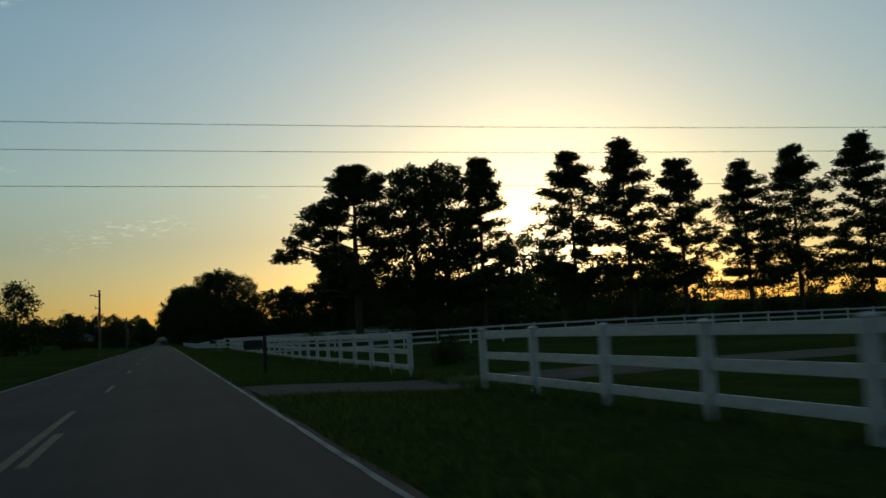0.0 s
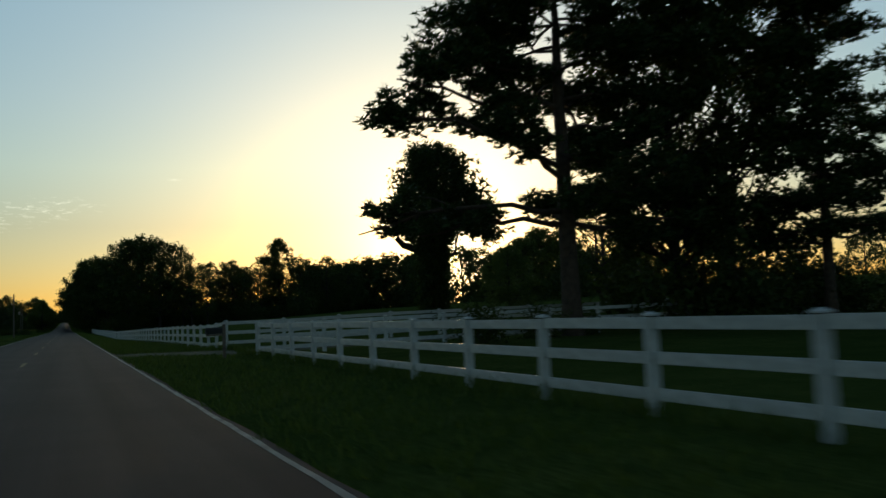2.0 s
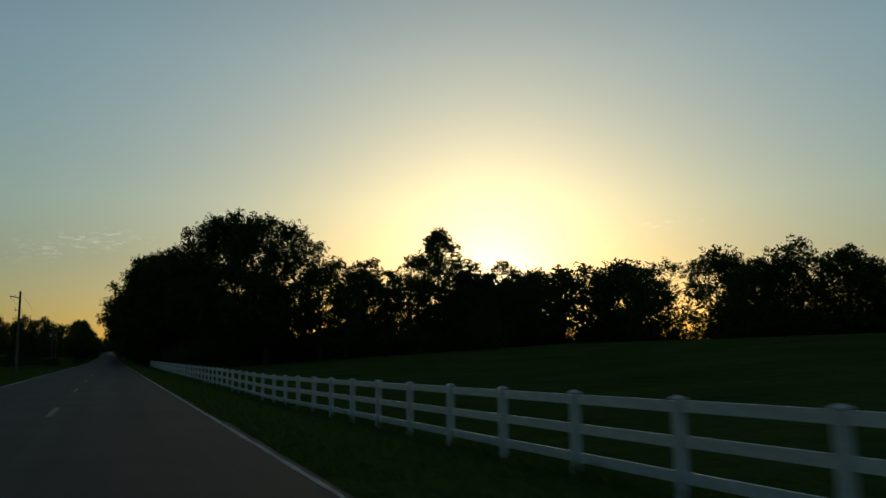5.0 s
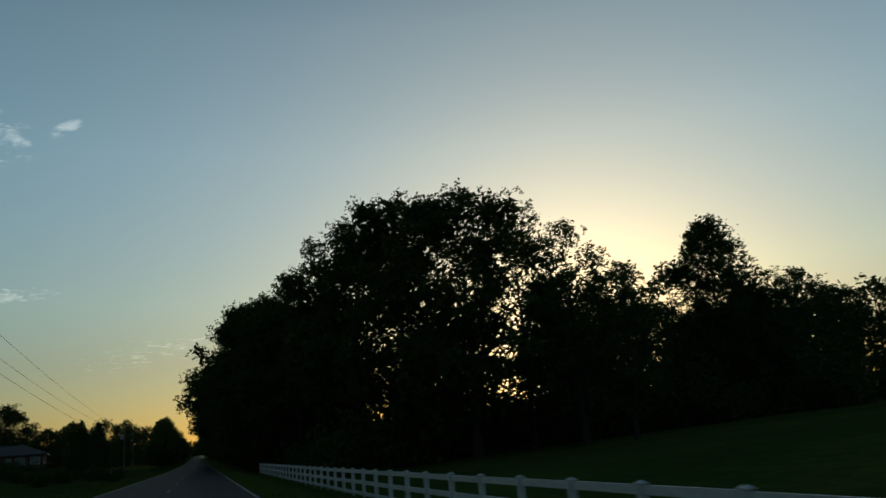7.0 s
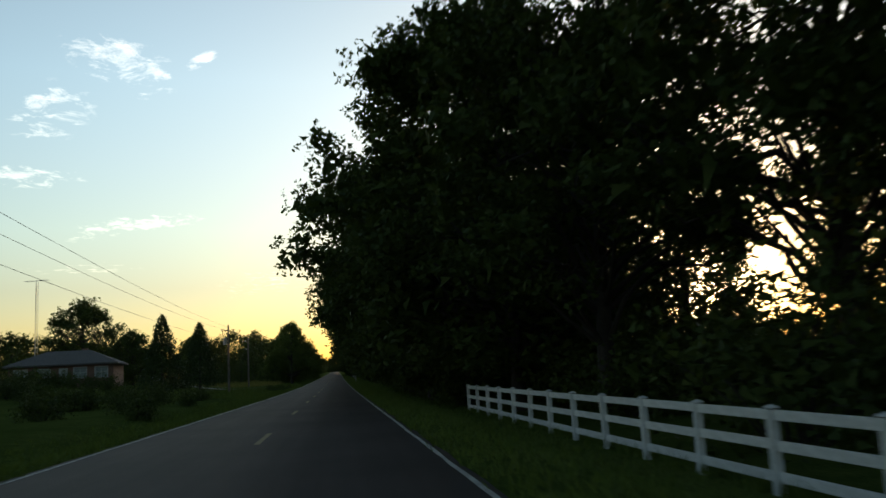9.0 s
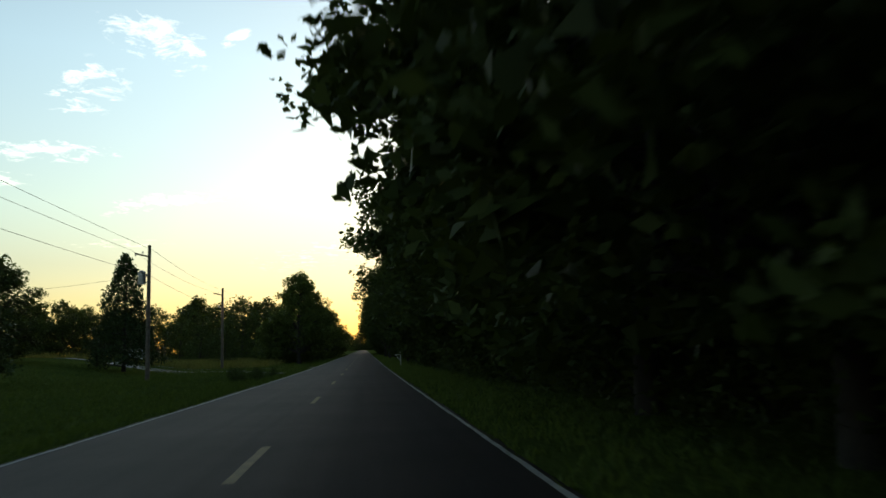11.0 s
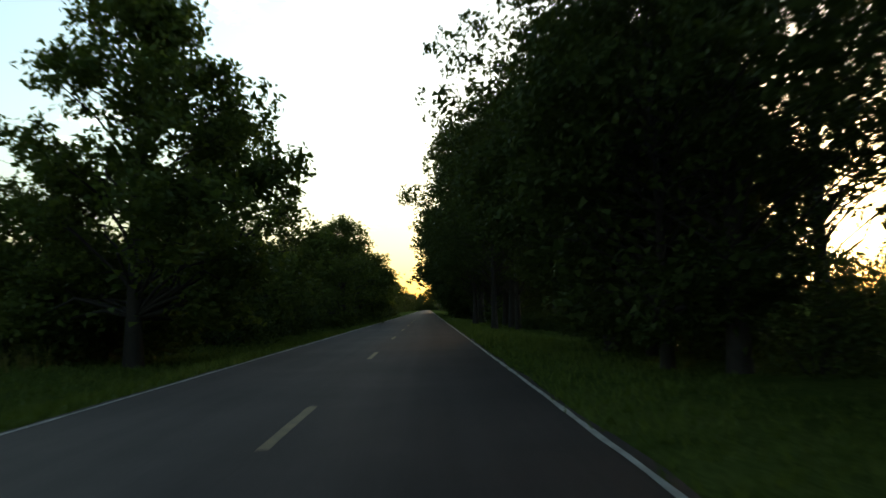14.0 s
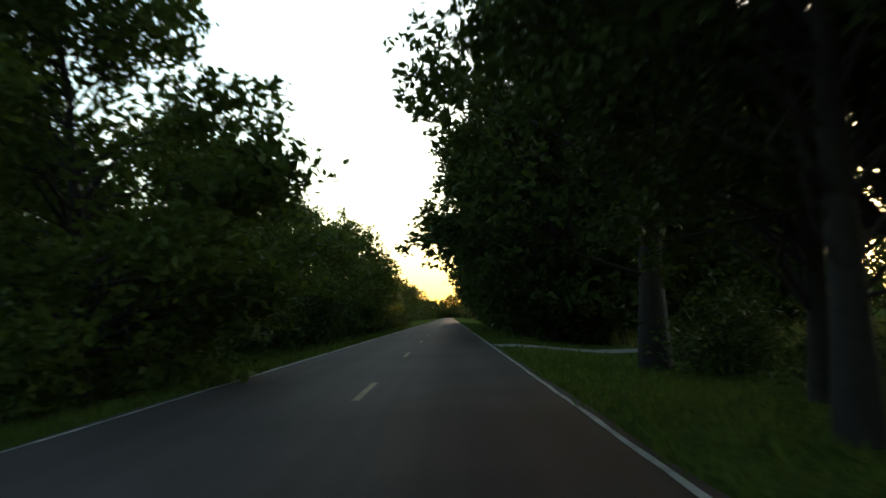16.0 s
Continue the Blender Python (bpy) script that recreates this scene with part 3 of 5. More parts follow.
def strip(name, x0, x1, y0, y1, z, mat, parent=None, thick=0.0, step=6.0, wobble=0.0, seed=3):
    """A long flat strip along the road, cut across every few metres; edges may wander."""
    rng = np.random.default_rng(seed)
    n = max(2, int((y1 - y0) / step) + 1)
    ys = np.linspace(y0, y1, n)
    wa, wb = rng.uniform(-wobble, wobble, n), rng.uniform(-wobble, wobble, n)
    top = np.concatenate([np.column_stack([x0 + wa, ys, z + road_rise(ys)]), np.column_stack([x1 + wb, ys, z + road_rise(ys)])])
    k = np.arange(n - 1)
    f = [np.column_stack([k, k + n, k + n + 1, k + 1])]
    if thick:
        low = top - [0, 0, thick]
        top = np.concatenate([top, low])
        f.append(np.column_stack([k, k + 1, k + 1 + 2 * n, k + 2 * n]))
        f.append(np.column_stack([k + n, k + n + 2 * n, k + n + 1 + 2 * n, k + n + 1]))
    return link(name, raw_mesh(name, top, np.concatenate(f)), mat, parent)


road = strip("road", -2.88, 2.88, -120, 1500, 0.0, M_ASPHALT, None, 0.2, 1.5, 0.04)
tagged(road, "worn grey asphalt two-lane country road", "road", kind="structure")
for side, s in (("white_edge_line", 2.77), ("white_edge_line", -2.77)):
    strip(side, s - 0.033, s + 0.033, -120, 1500, 0.004, M_WHITE_LINE, road, 0.0, 0.7, 0.011, 5)
strip("yellow_solid_line", -0.25, -0.14, -120, 26, 0.004, M_YELLOW_LINE, road, 0.0, 2.0, 0.006, 6)
dash_me = None
for k in range(-46, 34):
    y = 471.7 + 12.19 * k
    if dash_me is None:
        dash = strip("yellow_dash", -0.055, 0.055, -1.52, 1.52, 0.004, M_YELLOW_LINE, road, 0.0, 0.4, 0.006, 7)
        dash_me = dash.data
    else:
        dash = link("yellow_dash", dash_me, M_YELLOW_LINE, road)
    dash.location = (0, y, float(road_rise(y)) + 0.001)
    dash.rotation_euler = (radians(climb(y)), 0, 0)


def lane(name, pts, width, mat, label):
    """A drive laid on the land along bent points, 3 cm proud with frayed edges."""
    rng = np.random.default_rng(len(name))
    pts = np.asarray(pts, float)
    s = np.concatenate([[0], np.cumsum(np.linalg.norm(np.diff(pts, axis=0), axis=1))])
    q = np.linspace(0, s[-1], int(s[-1] / 0.8) + 2)
    px, py = np.interp(q, s, pts[:, 0]), np.interp(q, s, pts[:, 1])
    tx, ty = np.gradient(px), np.gradient(py)
    ln = np.hypot(tx, ty)
    nx, ny = -ty / ln, tx / ln
    rows = []
    for o in np.linspace(-0.5, 0.5, 7):
        w = width * o + rng.uniform(-0.12, 0.12, len(q)) * (abs(o) > 0.4)
        x, y = px + nx * w, py + ny * w
        rows.append(np.column_stack([x, y, ground_z(x, y) + (0.02 if abs(o) < 0.4 else -0.02)]))
    v = np.concatenate(rows)
    n = len(q)
    f = [np.column_stack([r * n + np.arange(n - 1), r * n + np.arange(1, n), (r + 1) * n + np.arange(1, n), (r + 1) * n + np.arange(n - 1)]) for r in range(6)]
    ob = link(name, raw_mesh(name, v, np.concatenate(f)[:, ::-1], True), mat)
    return tagged(ob, label, "driveway", kind="structure")


lane("driveway_1", [(2.96, 28.4), (9, 28.6), (22, 29.5), (60, 33)], 4.2, M_DIRT, "worn brown dirt driveway between white fences")
lane("driveway_2", [(2.96, 97.8), (9, 97.8), (30, 98.4), (80, 100)], 3.2, M_GRASSY, "grassy gravel driveway beside the pine row")
lane("driveway_3", [(-2.96, 385.8), (-6, 387.6), (-10, 391), (-16, 395), (-28, 404), (-60, 418)], 4.6, M_GRAVEL, "pale grey gravel driveway across the verge")
lane("farm_track", [(-3.6, 399.6), (-7, 400), (-12, 401.2), (-20, 404.5), (-27, 407)], 0.9, M_GRAVEL, "narrow pale track through the verge grass")
lane("driveway_4", [(2.96, 489.5), (9, 490), (28, 492)], 3.4, M_GRAVEL, "pale gravel driveway into the roadside woods")


# ---- white rail fences ----
def fence_meshes():
    bm = bmesh.new()
    box(bm, (0.127, 0.127, 1.50), (0, 0, 0.39), 0.008)
    post = bpy.data.meshes.new("post")
    bm.to_mesh(post)
    bm.free()
    post.materials.append(M_VINYL)
    bm = bmesh.new()
    box(bm, (0.15, 0.15, 0.022), (0, 0, 0.011), 0.004)
    tip = bmesh.ops.create_cone(bm, cap_ends=True, segments=4, radius1=0.104, radius2=0.012, depth=0.035)["verts"]
    bmesh.ops.transform(bm, matrix=Matrix.Translation((0, 0, 0.039)) @ Matrix.Rotation(radians(45), 4, "Z"), verts=tip)
    cap = bpy.data.meshes.new("cap")
    bm.to_mesh(cap)
    bm.free()
    cap.materials.append(M_VINYL)
    bm = bmesh.new()
    box(bm, (1.0, 0.038, 0.14), (0.5, 0, 0), 0.006)
    rail = bpy.data.meshes.new("rail")
    bm.to_mesh(rail)
    bm.free()
    rail.materials.append(M_VINYL)
    return post, cap, rail


POST, CAP, RAIL = fence_meshes()


def rail_fence(label, spots, height=1.185):
    """Posts with caps at the (x, y) spots and three rails between neighbours."""
    rng = random.Random(len(spots))
    fence = empty("rail_fence", spots[0][0], spots[0][1], ground_at(*spots[0]))
    origin = Vector(fence.location)
    feet = [Vector((x, y, ground_at(x, y))) - origin for x, y in spots]
    for i, p in enumerate(feet):
        q = feet[min(i + 1, len(feet) - 1)] - feet[max(i - 1, 0)]
        turn = math.atan2(q.y, q.x)
        tilt = Euler((rng.gauss(0, 0.008), rng.gauss(0, 0.008), turn))
        m = Matrix.LocRotScale(p, tilt, None)
        post = link("post", POST, None, fence, m=m)
        link("cap", CAP, None, post, m=Matrix.Translation((0, 0, height - 0.03)))
        if i + 1 < len(feet):
            d = feet[i + 1] - p
            for h in (0.25, 0.665, 1.075):
                a = p + Vector((0, 0, h + rng.gauss(0, 0.004)))
                r = d.to_track_quat("X", "Z")
                link("rail", RAIL, None, fence, m=Matrix.LocRotScale(a, r, (d.length, 1, 1)))
    return tagged(fence, label, "fence", "white rail fences")


rail_fence("white three-rail vinyl fence before the dirt driveway", [(7.35, 26.2 - 2.44 * k) for k in range(14)])
rail_fence("long white three-rail vinyl fence along the pasture verge",
           [(7.42, 31.75)] + [(7.42, 33.62 + 2.44 * k) for k in range(26)] + [(7.42 + 2.44 * (k + 1), 94.7 + 0.03 * k) for k in range(12)])
rail_fence("long white three-rail vinyl fence beside the rising field",
           [(7.35 + 2.5 * k, 100.75 + 0.08 * k) for k in range(12, 0, -1)] + [(7.35, 100.7 + 2.417 * k) for k in range(35)] + [(7.29, 182.88 + 2.44 * k) for k in range(1, 48)])
rail_fence("white cross fence dividing the pasture", [(7.56, 68.47)] + [(7.64 + 2.43 * (k + 1), 68.46 - 0.213 * (k + 1)) for k in range(30)])


# ---- trees ----
def settle(tree, x, y, turn=0.0):
    tree.location = (x, y, ground_at(x, y))
    tree.rotation_euler = (0, 0, turn)
    return tree


rnd = random.Random(11)


def planted(tree, x, y, s, turn, group):
    ob = copy_thing(tree, pose(x, y, ground_at(x, y), 0, 0, turn))
    ob.scale = (s, s, s)
    ob["group"] = group
    return ob


def scaled(tree, x, y, s, turn=None, group=""):
    ob = copy_thing(tree, pose(x, y, ground_at(x, y), 0, 0, math.degrees(turn if turn is not None else rnd.uniform(0, 6.28))))
    ob.scale = (s, s, s * rnd.uniform(0.94, 1.06))
    if group:
        ob["group"] = group
    return ob


# the pine row by the second driveway
pine_a = settle(pine_tree("pine", 21, 18.2, 6.2, 0.26, 10500, 0.42, "tall dark pine with wide layered boughs",
                          ((6.9, -8.7, 0.2, 9.0, 1.1, 0.4), (8.0, -7.6, -0.6, 10.0, 1.1, 0.35), (9.4, -6.0, 1.5, 11.4, 1.1, 0.4), (5.2, -9.0, 0.3, 4.2, 0.72, 0.74), (4.6, -6.2, 1.0, 4.2, 0.7, 0.62),
                           (6.2, -4.4, -2.4, 8.0, 0.9, 0.5)), (0.42, 0.6, 0.76, 0.9, 1.0)), 20.2, 94.0, 0.0)
pine_b = settle(pine_tree("pine", 22, 18.9, 3.7, 0.19, 6600, 0.27, "tall slender pine in the pasture row", (), (0.36, 0.54, 0.72, 0.88, 1.0)), 33.4, 92.6, 1.9)
pine_c = settle(pine_tree("pine", 23, 19.4, 5.0, 0.18, 8000, 0.28, "tall pine with open boughs in the row", (), (0.36, 0.54, 0.72, 0.88, 1.0)), 44.0, 92.2, 0.3)
for ob in (pine_a, pine_b, pine_c):
    ob["group"] = "pines in the pasture row"
for src, x, y, s in ((pine_b, 50.8, 92, 1.11), (pine_c, 58.5, 93, 0.98), (pine_b, 66, 91, 0.98), (pine_c, 74, 92, 1.06), (pine_b, 85, 92, 1.16), (pine_c, 95, 93, 1.15)):
    scaled(src, x, y, s)
oak_group = settle(broad_tree("oak", 31, 18.9, 4.7, 0.2, 18500, 0.24, 0.32, lumps=84, clump=0.19, core=0.2, fill=0.05, lift=9.0, label="dense dark oak between the pines"), 27.0, 95.5)
scaled(oak_group, 30.3, 95.5, 0.98, group="pines in the pasture row")
oak_group["group"] = "pines in the pasture row"
bush_a = settle(shrub("thicket", 41, 3.6, 3.2, 1500, 0.25, label="dark leafy thicket beneath the pines"), 27.5, 93.2)
bush_b = settle(shrub("thicket", 42, 2.6, 2.2, 1600, 0.18, label="dark leafy roadside thicket"), 36.5, 95.0)
planted(bush_a, 35.2, 97, 1.25, 50, "thickets in the pine row")
for i in range(26):
    x = 15 + i * 3.3
    scaled(bush_a if i % 2 else bush_b, x + rnd.uniform(-1, 1), 95 + rnd.uniform(-2.5, 3.5), rnd.uniform(0.8, 1.35) * (0.5 if x < 24 else 1.0), group="thickets in the pine row")


def ivy_tree(x, y):
    """A broken tree: thick leaning trunk wrapped in ivy, with two bare stubs."""
    rng = np.random.default_rng(51)
    tree = empty("ivy_covered_tree", x, y, ground_at(x, y))
    tubes = Tubes()
    tubes.add([(0, 0, -0.3), (0.05, 0, 2.5), (-0.1, 0, 5), (-0.15, 0.1, 7.5), (-0.1, 0.1, 10.4)], [0.7, 0.56, 0.5, 0.36, 0.12], 11)
    tubes.add([(-0.2, 0, 4.7), (-1.0, 0, 4.75), (-1.9, 0, 5.05), (-2.3, 0.05, 5.5)], [0.27, 0.24, 0.21, 0.17], 8)
    tubes.add([(0.2, 0, 4.7), (1.0, -0.1, 4.4), (1.5, -0.1, 4.5), (1.62, -0.1, 5.2), (1.9, 0, 6.0)], [0.2, 0.16, 0.14, 0.1, 0.04], 7)
    for i in range(12):
        a, h = rng.uniform(0, 6.28), rng.uniform(5.0, 8.6)
        e = np.array([np.cos(a) * rng.uniform(1.2, 2.3), np.sin(a) * rng.uniform(1.2, 2.3), h + rng.uniform(0.2, 0.9)])
        tubes.add(bent(rng, np.array([0, 0, h - 0.4]), e, 4, 0.1, 0.08), [0.1, 0.07, 0.05, 0.02], 5)
    n = 2500
    h = rng.uniform(0.2, 11.3, n)
    a = rng.uniform(0, 6.28, n)
    rad = np.interp(h, [0, 4.2, 5.0, 5.7, 7.5, 9.8, 11.0, 11.4], [0.78, 0.82, 1.05, 1.95, 2.15, 1.95, 1.4, 0.8]) * (1 + 0.16 * np.sin(3 * a + h * 2) + 0.12 * np.sin(5 * a - h * 4.3)) * rng.uniform(0.25, 1.0, n) ** 0.3
    tw = np.column_stack([rad * np.cos(a), rad * np.sin(a), h])
    limb = np.concatenate([rng.normal(size=(110, 3)) * [0.55, 0.5, 0.35] + c for c in ([2.7, -0.2, 6.3], [3.6, -0.6, 5.9], [2.2, 0.4, 7.4], [3.1, -0.3, 7.5], [2.6, 0.2, 8.6], [1.9, 0, 9.9])])
    tw = np.concatenate([tw, limb])
    tubes.add([(0.1, 0, 5.4), (1.3, -0.1, 5.9), (2.6, -0.2, 6.1), (3.7, -0.5, 5.6)], [0.14, 0.1, 0.07, 0.03], 6)
    pts = np.repeat(tw, 9, 0) + rng.normal(scale=0.15, size=(len(tw) * 9, 3))
    outer = leaf_cards(rng, pts, 0.16, flat=0.2, kite=True)
    mass = np.concatenate([tw[:n] * np.column_stack([rng.uniform(0.1, 0.9, n)] * 2 + [np.full(n, 0.98)]), tw[:n] * [0.8, 0.8, 0.97], tw[n:], tw[n:]])
    mass += rng.normal(scale=0.12, size=mass.shape)
    cards = leaf_cards(rng, mass, 0.4, flat=0.2)
    link("trunk", tubes.mesh("trunk"), M_BARK, tree)
    tagged(link("crown", leaf_mesh("crown", outer, cards), M_LEAF, tree, "ivy leaves wrapped round the trunk"), kind="stuff")
    return tagged(tree, "broken thick-trunked tree wrapped in dark ivy", "tree")


ivy_tree(21.9, 112.0)

# open trees in the field
airy = broad_tree("field_tree", 61, 8.6, 4.3, 0.05, 17000, 0.17, 0.16, M_LEAF_LIGHT, lumps=70, clump=0.17, core=0.05, fill=0.04, label="airy small-leaved tree at the edge of the field")
settle(airy, 55.8, 160)
scaled(airy, 61, 164, 1.25, group="field trees")
scaled(airy, 69.5, 163, 1.8, group="field trees")
scaled(airy, 36, 128, 0.62, group="field trees")
settle(broad_tree("field_tree", 62, 14.6, 3.6, 0.22, 5200, 0.24, 0.3, lumps=34, clump=0.22, forks=0.9, core=0.1, fill=0.0, limb=0.4, label="tall forked tree with open leafy boughs in the field"), 61.5, 150.0)
scaled(bush_a, 58, 152, 1.3)
scaled(bush_a, 63, 160, 1.3)

# broad-leaved kinds for the woods
oak_a = broad_tree("oak", 71, 20.5, 8.8, 0.12, 27000, 0.22, 0.32, lumps=90, clump=0.175, forks=0.3, lift=5.5, core=0.18, fill=0.04, label="tall broad oak in full dark leaf at the roadside")
oak_b = broad_tree("oak", 72, 18.8, 8.3, 0.08, 22000, 0.23, 0.29, lumps=90, clump=0.165, forks=0.3, lift=5.2, label="round-crowned oak in full dark leaf")
oak_c = broad_tree("hickory", 73, 17.3, 7.6, 0.08, 20000, 0.22, 0.26, lumps=84, clump=0.165, forks=0.3, lift=5.0, label="leafy hickory overhanging the road")
poplar = broad_tree("tulip_poplar", 74, 20.8, 5.2, 0.08, 15000, 0.32, 0.30, lumps=100, top=0.1, fill=0.2, label="tall pointed tulip poplar above the wood edge")
far_a = broad_tree("distant_tree", 75, 16.0, 6.6, 0.02, 2600, 0.5, 0.3, sides=3, lumps=40, clump=0.24, forks=0, core=0.45, fill=0.4, label="distant dark broad-leaved tree")
far_c = broad_tree("distant_tree", 86, 16.0, 6.4, 0.02, 2600, 0.42, 0.3, sides=3, lumps=44, clump=0.2, forks=0.5, core=0.1, fill=0.08, label="distant open-crowned tree with light showing through")
far_b = broad_tree("distant_tree", 76, 14.0, 5.8, 0.02, 2400, 0.46, 0.26, sides=3, lumps=40, top=0.6, clump=0.24, forks=0, core=0.45, fill=0.4, label="distant dark rounded tree")

wood_a = broad_tree("oak", 77, 20.0, 7.8, 0.04, 6500, 0.38, 0.36, sides=4, fill=0.3, lumps=70, forks=0.2, lift=6.0, label="tall oak in full dark leaf deeper in the woods")
wood_b = broad_tree("hickory", 78, 18.0, 6.8, 0.04, 5800, 0.37, 0.32, sides=4, fill=0.3, lumps=66, forks=0.2, lift=6.0, label="leafy hickory deeper in the woods")
settle(wood_a, 15.5, 322)
settle(wood_b, 16.0, 335)
settle(far_a, 96, 262)
settle(far_b, 88, 270)
settle(far_c, 103, 266)
settle(oak_a, 20.5, 262.5)
settle(poplar, 50.5, 275)
settle(oak_b, 9.2, 295.5)
settle(oak_c, 15.8, 345)
high_oak = settle(broad_tree("oak", 85, 18.6, 7.6, 0.27, 20000, 0.22, 0.34, lumps=92, clump=0.15, core=0.2, fill=0.04, label="tall oak with a clear trunk and high dark crown"), 10.7, 288)
for src, x, y, s in ((high_oak, 14.8, 280, 1.14), (oak_a, 17.2, 270.5, 1.04), (oak_a, 8.4, 303.5, 0.98), (wood_b, 54, 300, 0.85), (wood_a, 46, 301, 0.75), (wood_b, 38.6, 272, 0.86), (wood_b, 46, 276, 0.88),
                     (wood_a, 56.5, 277, 0.8), (wood_b, 64.4, 280, 0.86), (wood_b, 71.5, 283, 0.8), (wood_a, 27, 293, 0.66), (wood_b, 12.8, 301, 1.0), (wood_b, 42, 290, 0.9), (wood_a, 50, 288, 0.8), (wood_a, 40, 282, 0.75)):
    scaled(src, x, y, s, group="roadside woods")
slim_oak = settle(broad_tree("oak", 88, 16.2, 3.4, 0.16, 7500, 0.21, 0.22, lumps=60, clump=0.24, core=0.12, fill=0.03, top=0.6, label="slender open oak at the field edge"), 26.8, 257.6)
slim_oak["group"] = "roadside woods"
planted(slim_oak, 25.8, 264.8, 1.17, 250, "roadside woods")
planted(wood_b, 33.5, 273, 0.86, 10, "roadside woods")
planted(slim_oak, 29.9, 256.2, 0.78, 140, "roadside woods")
# the wall of trees along the right of the road
thin_oak = broad_tree("oak", 79, 18.5, 8.0, 0.32, 17000, 0.22, 0.34, lumps=84, clump=0.125, forks=0.6, fill=0.02, core=0.12, limb=0.2, label="open-crowned oak with sky showing through its leaves")
EDGE_Y = [300, 312, 338, 348, 362, 375, 395, 420, 430, 440, 455, 465, 490, 502, 520, 600]
EDGE_X = [-0.6, -1.2, -0.9, 0.4, 0.7, 0.3, -0.4, 0.1, 1.1, 3.3, 1.6, -0.6, -1.4, -1.9, -0.5, 0.0]
settle(thin_oak, 8.7, 402.5)
for src, x, y, k in ((thin_oak, 9.6, 449.8, 0.95), (thin_oak, 9.4, 454.2, 0.9), (thin_oak, 7.4, 462, 0.84), (high_oak, 6.9, 471.5, 0.55), (thin_oak, 7.2, 456.5, 0.54), (high_oak, 7.8, 470.5, 1.0), (thin_oak, 6.2, 479, 0.98), (thin_oak, 17.5, 460, 0.9), (thin_oak, 23, 470, 0.9), (thin_oak, 31, 471, 0.72),
                     (thin_oak, 9.4, 411.0, 0.74), (thin_oak, 8.8, 377, 0.98), (thin_oak, 9.0, 349, 1.0), (oak_c, 8.3, 373.5, 0.34), (oak_b, 8.8, 379.5, 0.3), (oak_c, 9.4, 385.5, 0.34), (oak_b, 9.0, 426.5, 0.48)):
    scaled(src, x, y, k, group="roadside woods")
for i, (x, y, k) in enumerate(((7.7, 419.5, 0.66), (7.1, 428.5, 0.74), (9.8, 437.5, 0.74))):
    scaled(thin_oak, x, y, k, group="roadside woods")
for i in range(4, 8):
    scaled((oak_b, oak_c)[i % 2], np.interp(400 + i * 5.2, EDGE_Y, EDGE_X) + 6.6 + rnd.uniform(-0.3, 0.6), 400 + i * 5.2, rnd.uniform(0.44, 0.52), group="roadside woods")
scaled(oak_b, 10.7 + rnd.uniform(-0.1, 0.2), 464.5, rnd.uniform(0.25, 0.29), group="roadside woods")
for src, x, y, k in ((oak_c, 7.6, 497.5, 1.0), (oak_b, 11, 499, 0.95), (oak_c, 15.2, 502, 0.95), (oak_c, 8.2, 356.0, 0.84)):
    scaled(src, x, y, k, group="roadside woods")
y, i = 311.0, 0
while y < 600:
    near = y < 488
    if not (476 < y < 492 or 398 < y < 478 or 371 < y < 382 or 344 < y < 355):
        src = ((oak_b, oak_c, oak_b) if near else (wood_a, wood_b))[i % (3 if near else 2)]
        scaled(src, np.interp(y, EDGE_Y, EDGE_X) + 8.2 + rnd.uniform(-0.4, 0.7), y, rnd.uniform(0.84, 1.04), group="roadside woods")
    if i % 2 == 0 and not (392 < y < 440 or 452 < y < 492):
        scaled((wood_a, wood_b)[(i // 2) % 2], 19.5 + rnd.uniform(-2, 3), y + 3, rnd.uniform(0.7, 0.95), group="roadside woods")
    y += rnd.uniform(6.6, 8.8)
    i += 1
for i in range(64):
    y = 290 + i * 4.6
    if 485 < y < 497:
        continue
    low = 0.42 if 435 < y < 485 else 0.62 if 407 < y < 424 else 1.0
    scaled((bush_a, bush_b)[i % 2], (8.4 if y > 302 else 11.0) + rnd.uniform(-0.5, 1.0), y, rnd.uniform(0.75, 1.05) * low, group="roadside thickets")
    if low == 1.0 and not 404 < y < 490 and i % 2:
        scaled(bush_a, 13.5 + rnd.uniform(-1.5, 3), y + 2, rnd.uniform(1.1, 1.6), group="roadside thickets")
for i in range(40):
    x, y, size = 11.5 + (i % 10) * 4.6 + rnd.uniform(-1.5, 1.5), 267 + (i // 10) * 9 + rnd.uniform(-2, 3), rnd.uniform(1.1, 1.7)
    # lower undergrowth along the sun's bearing, a gap added for its glow
    size = min(size, 1.0) if abs((x - 1.4) * 0.906 - (y - 260) * 0.424) < 3.4 else size
    scaled((bush_a, bush_b)[i % 3 == 2], x, y, size, group="roadside thickets")

# undergrowth below the high crowns
for i in range(10):
    scaled((bush_a, bush_b)[i % 2], 8.6 + rnd.uniform(-0.3, 1.6), 450.5 + i * 2.4, rnd.uniform(0.42, 0.55), group="roadside thickets")
# round the clearing
for x, y, k in ((8.5, 500, 1.1), (12.5, 503, 1.2), (17, 506, 1.2)):
    scaled(bush_a, x, y, k, group="roadside thickets")
for x, y, k in ((18.5, 508, 0.8), (13.5, 512, 0.76), (22, 517, 0.75), (27, 529, 0.8), (30, 537, 0.85), (24, 535, 0.8), (35, 547, 0.8), (20, 525, 0.8)):
    scaled((wood_a, wood_b)[int(y) % 2], x, y, k, group="roadside woods")
    scaled(bush_a, x + 2, y - 5, 1.3, group="roadside thickets")

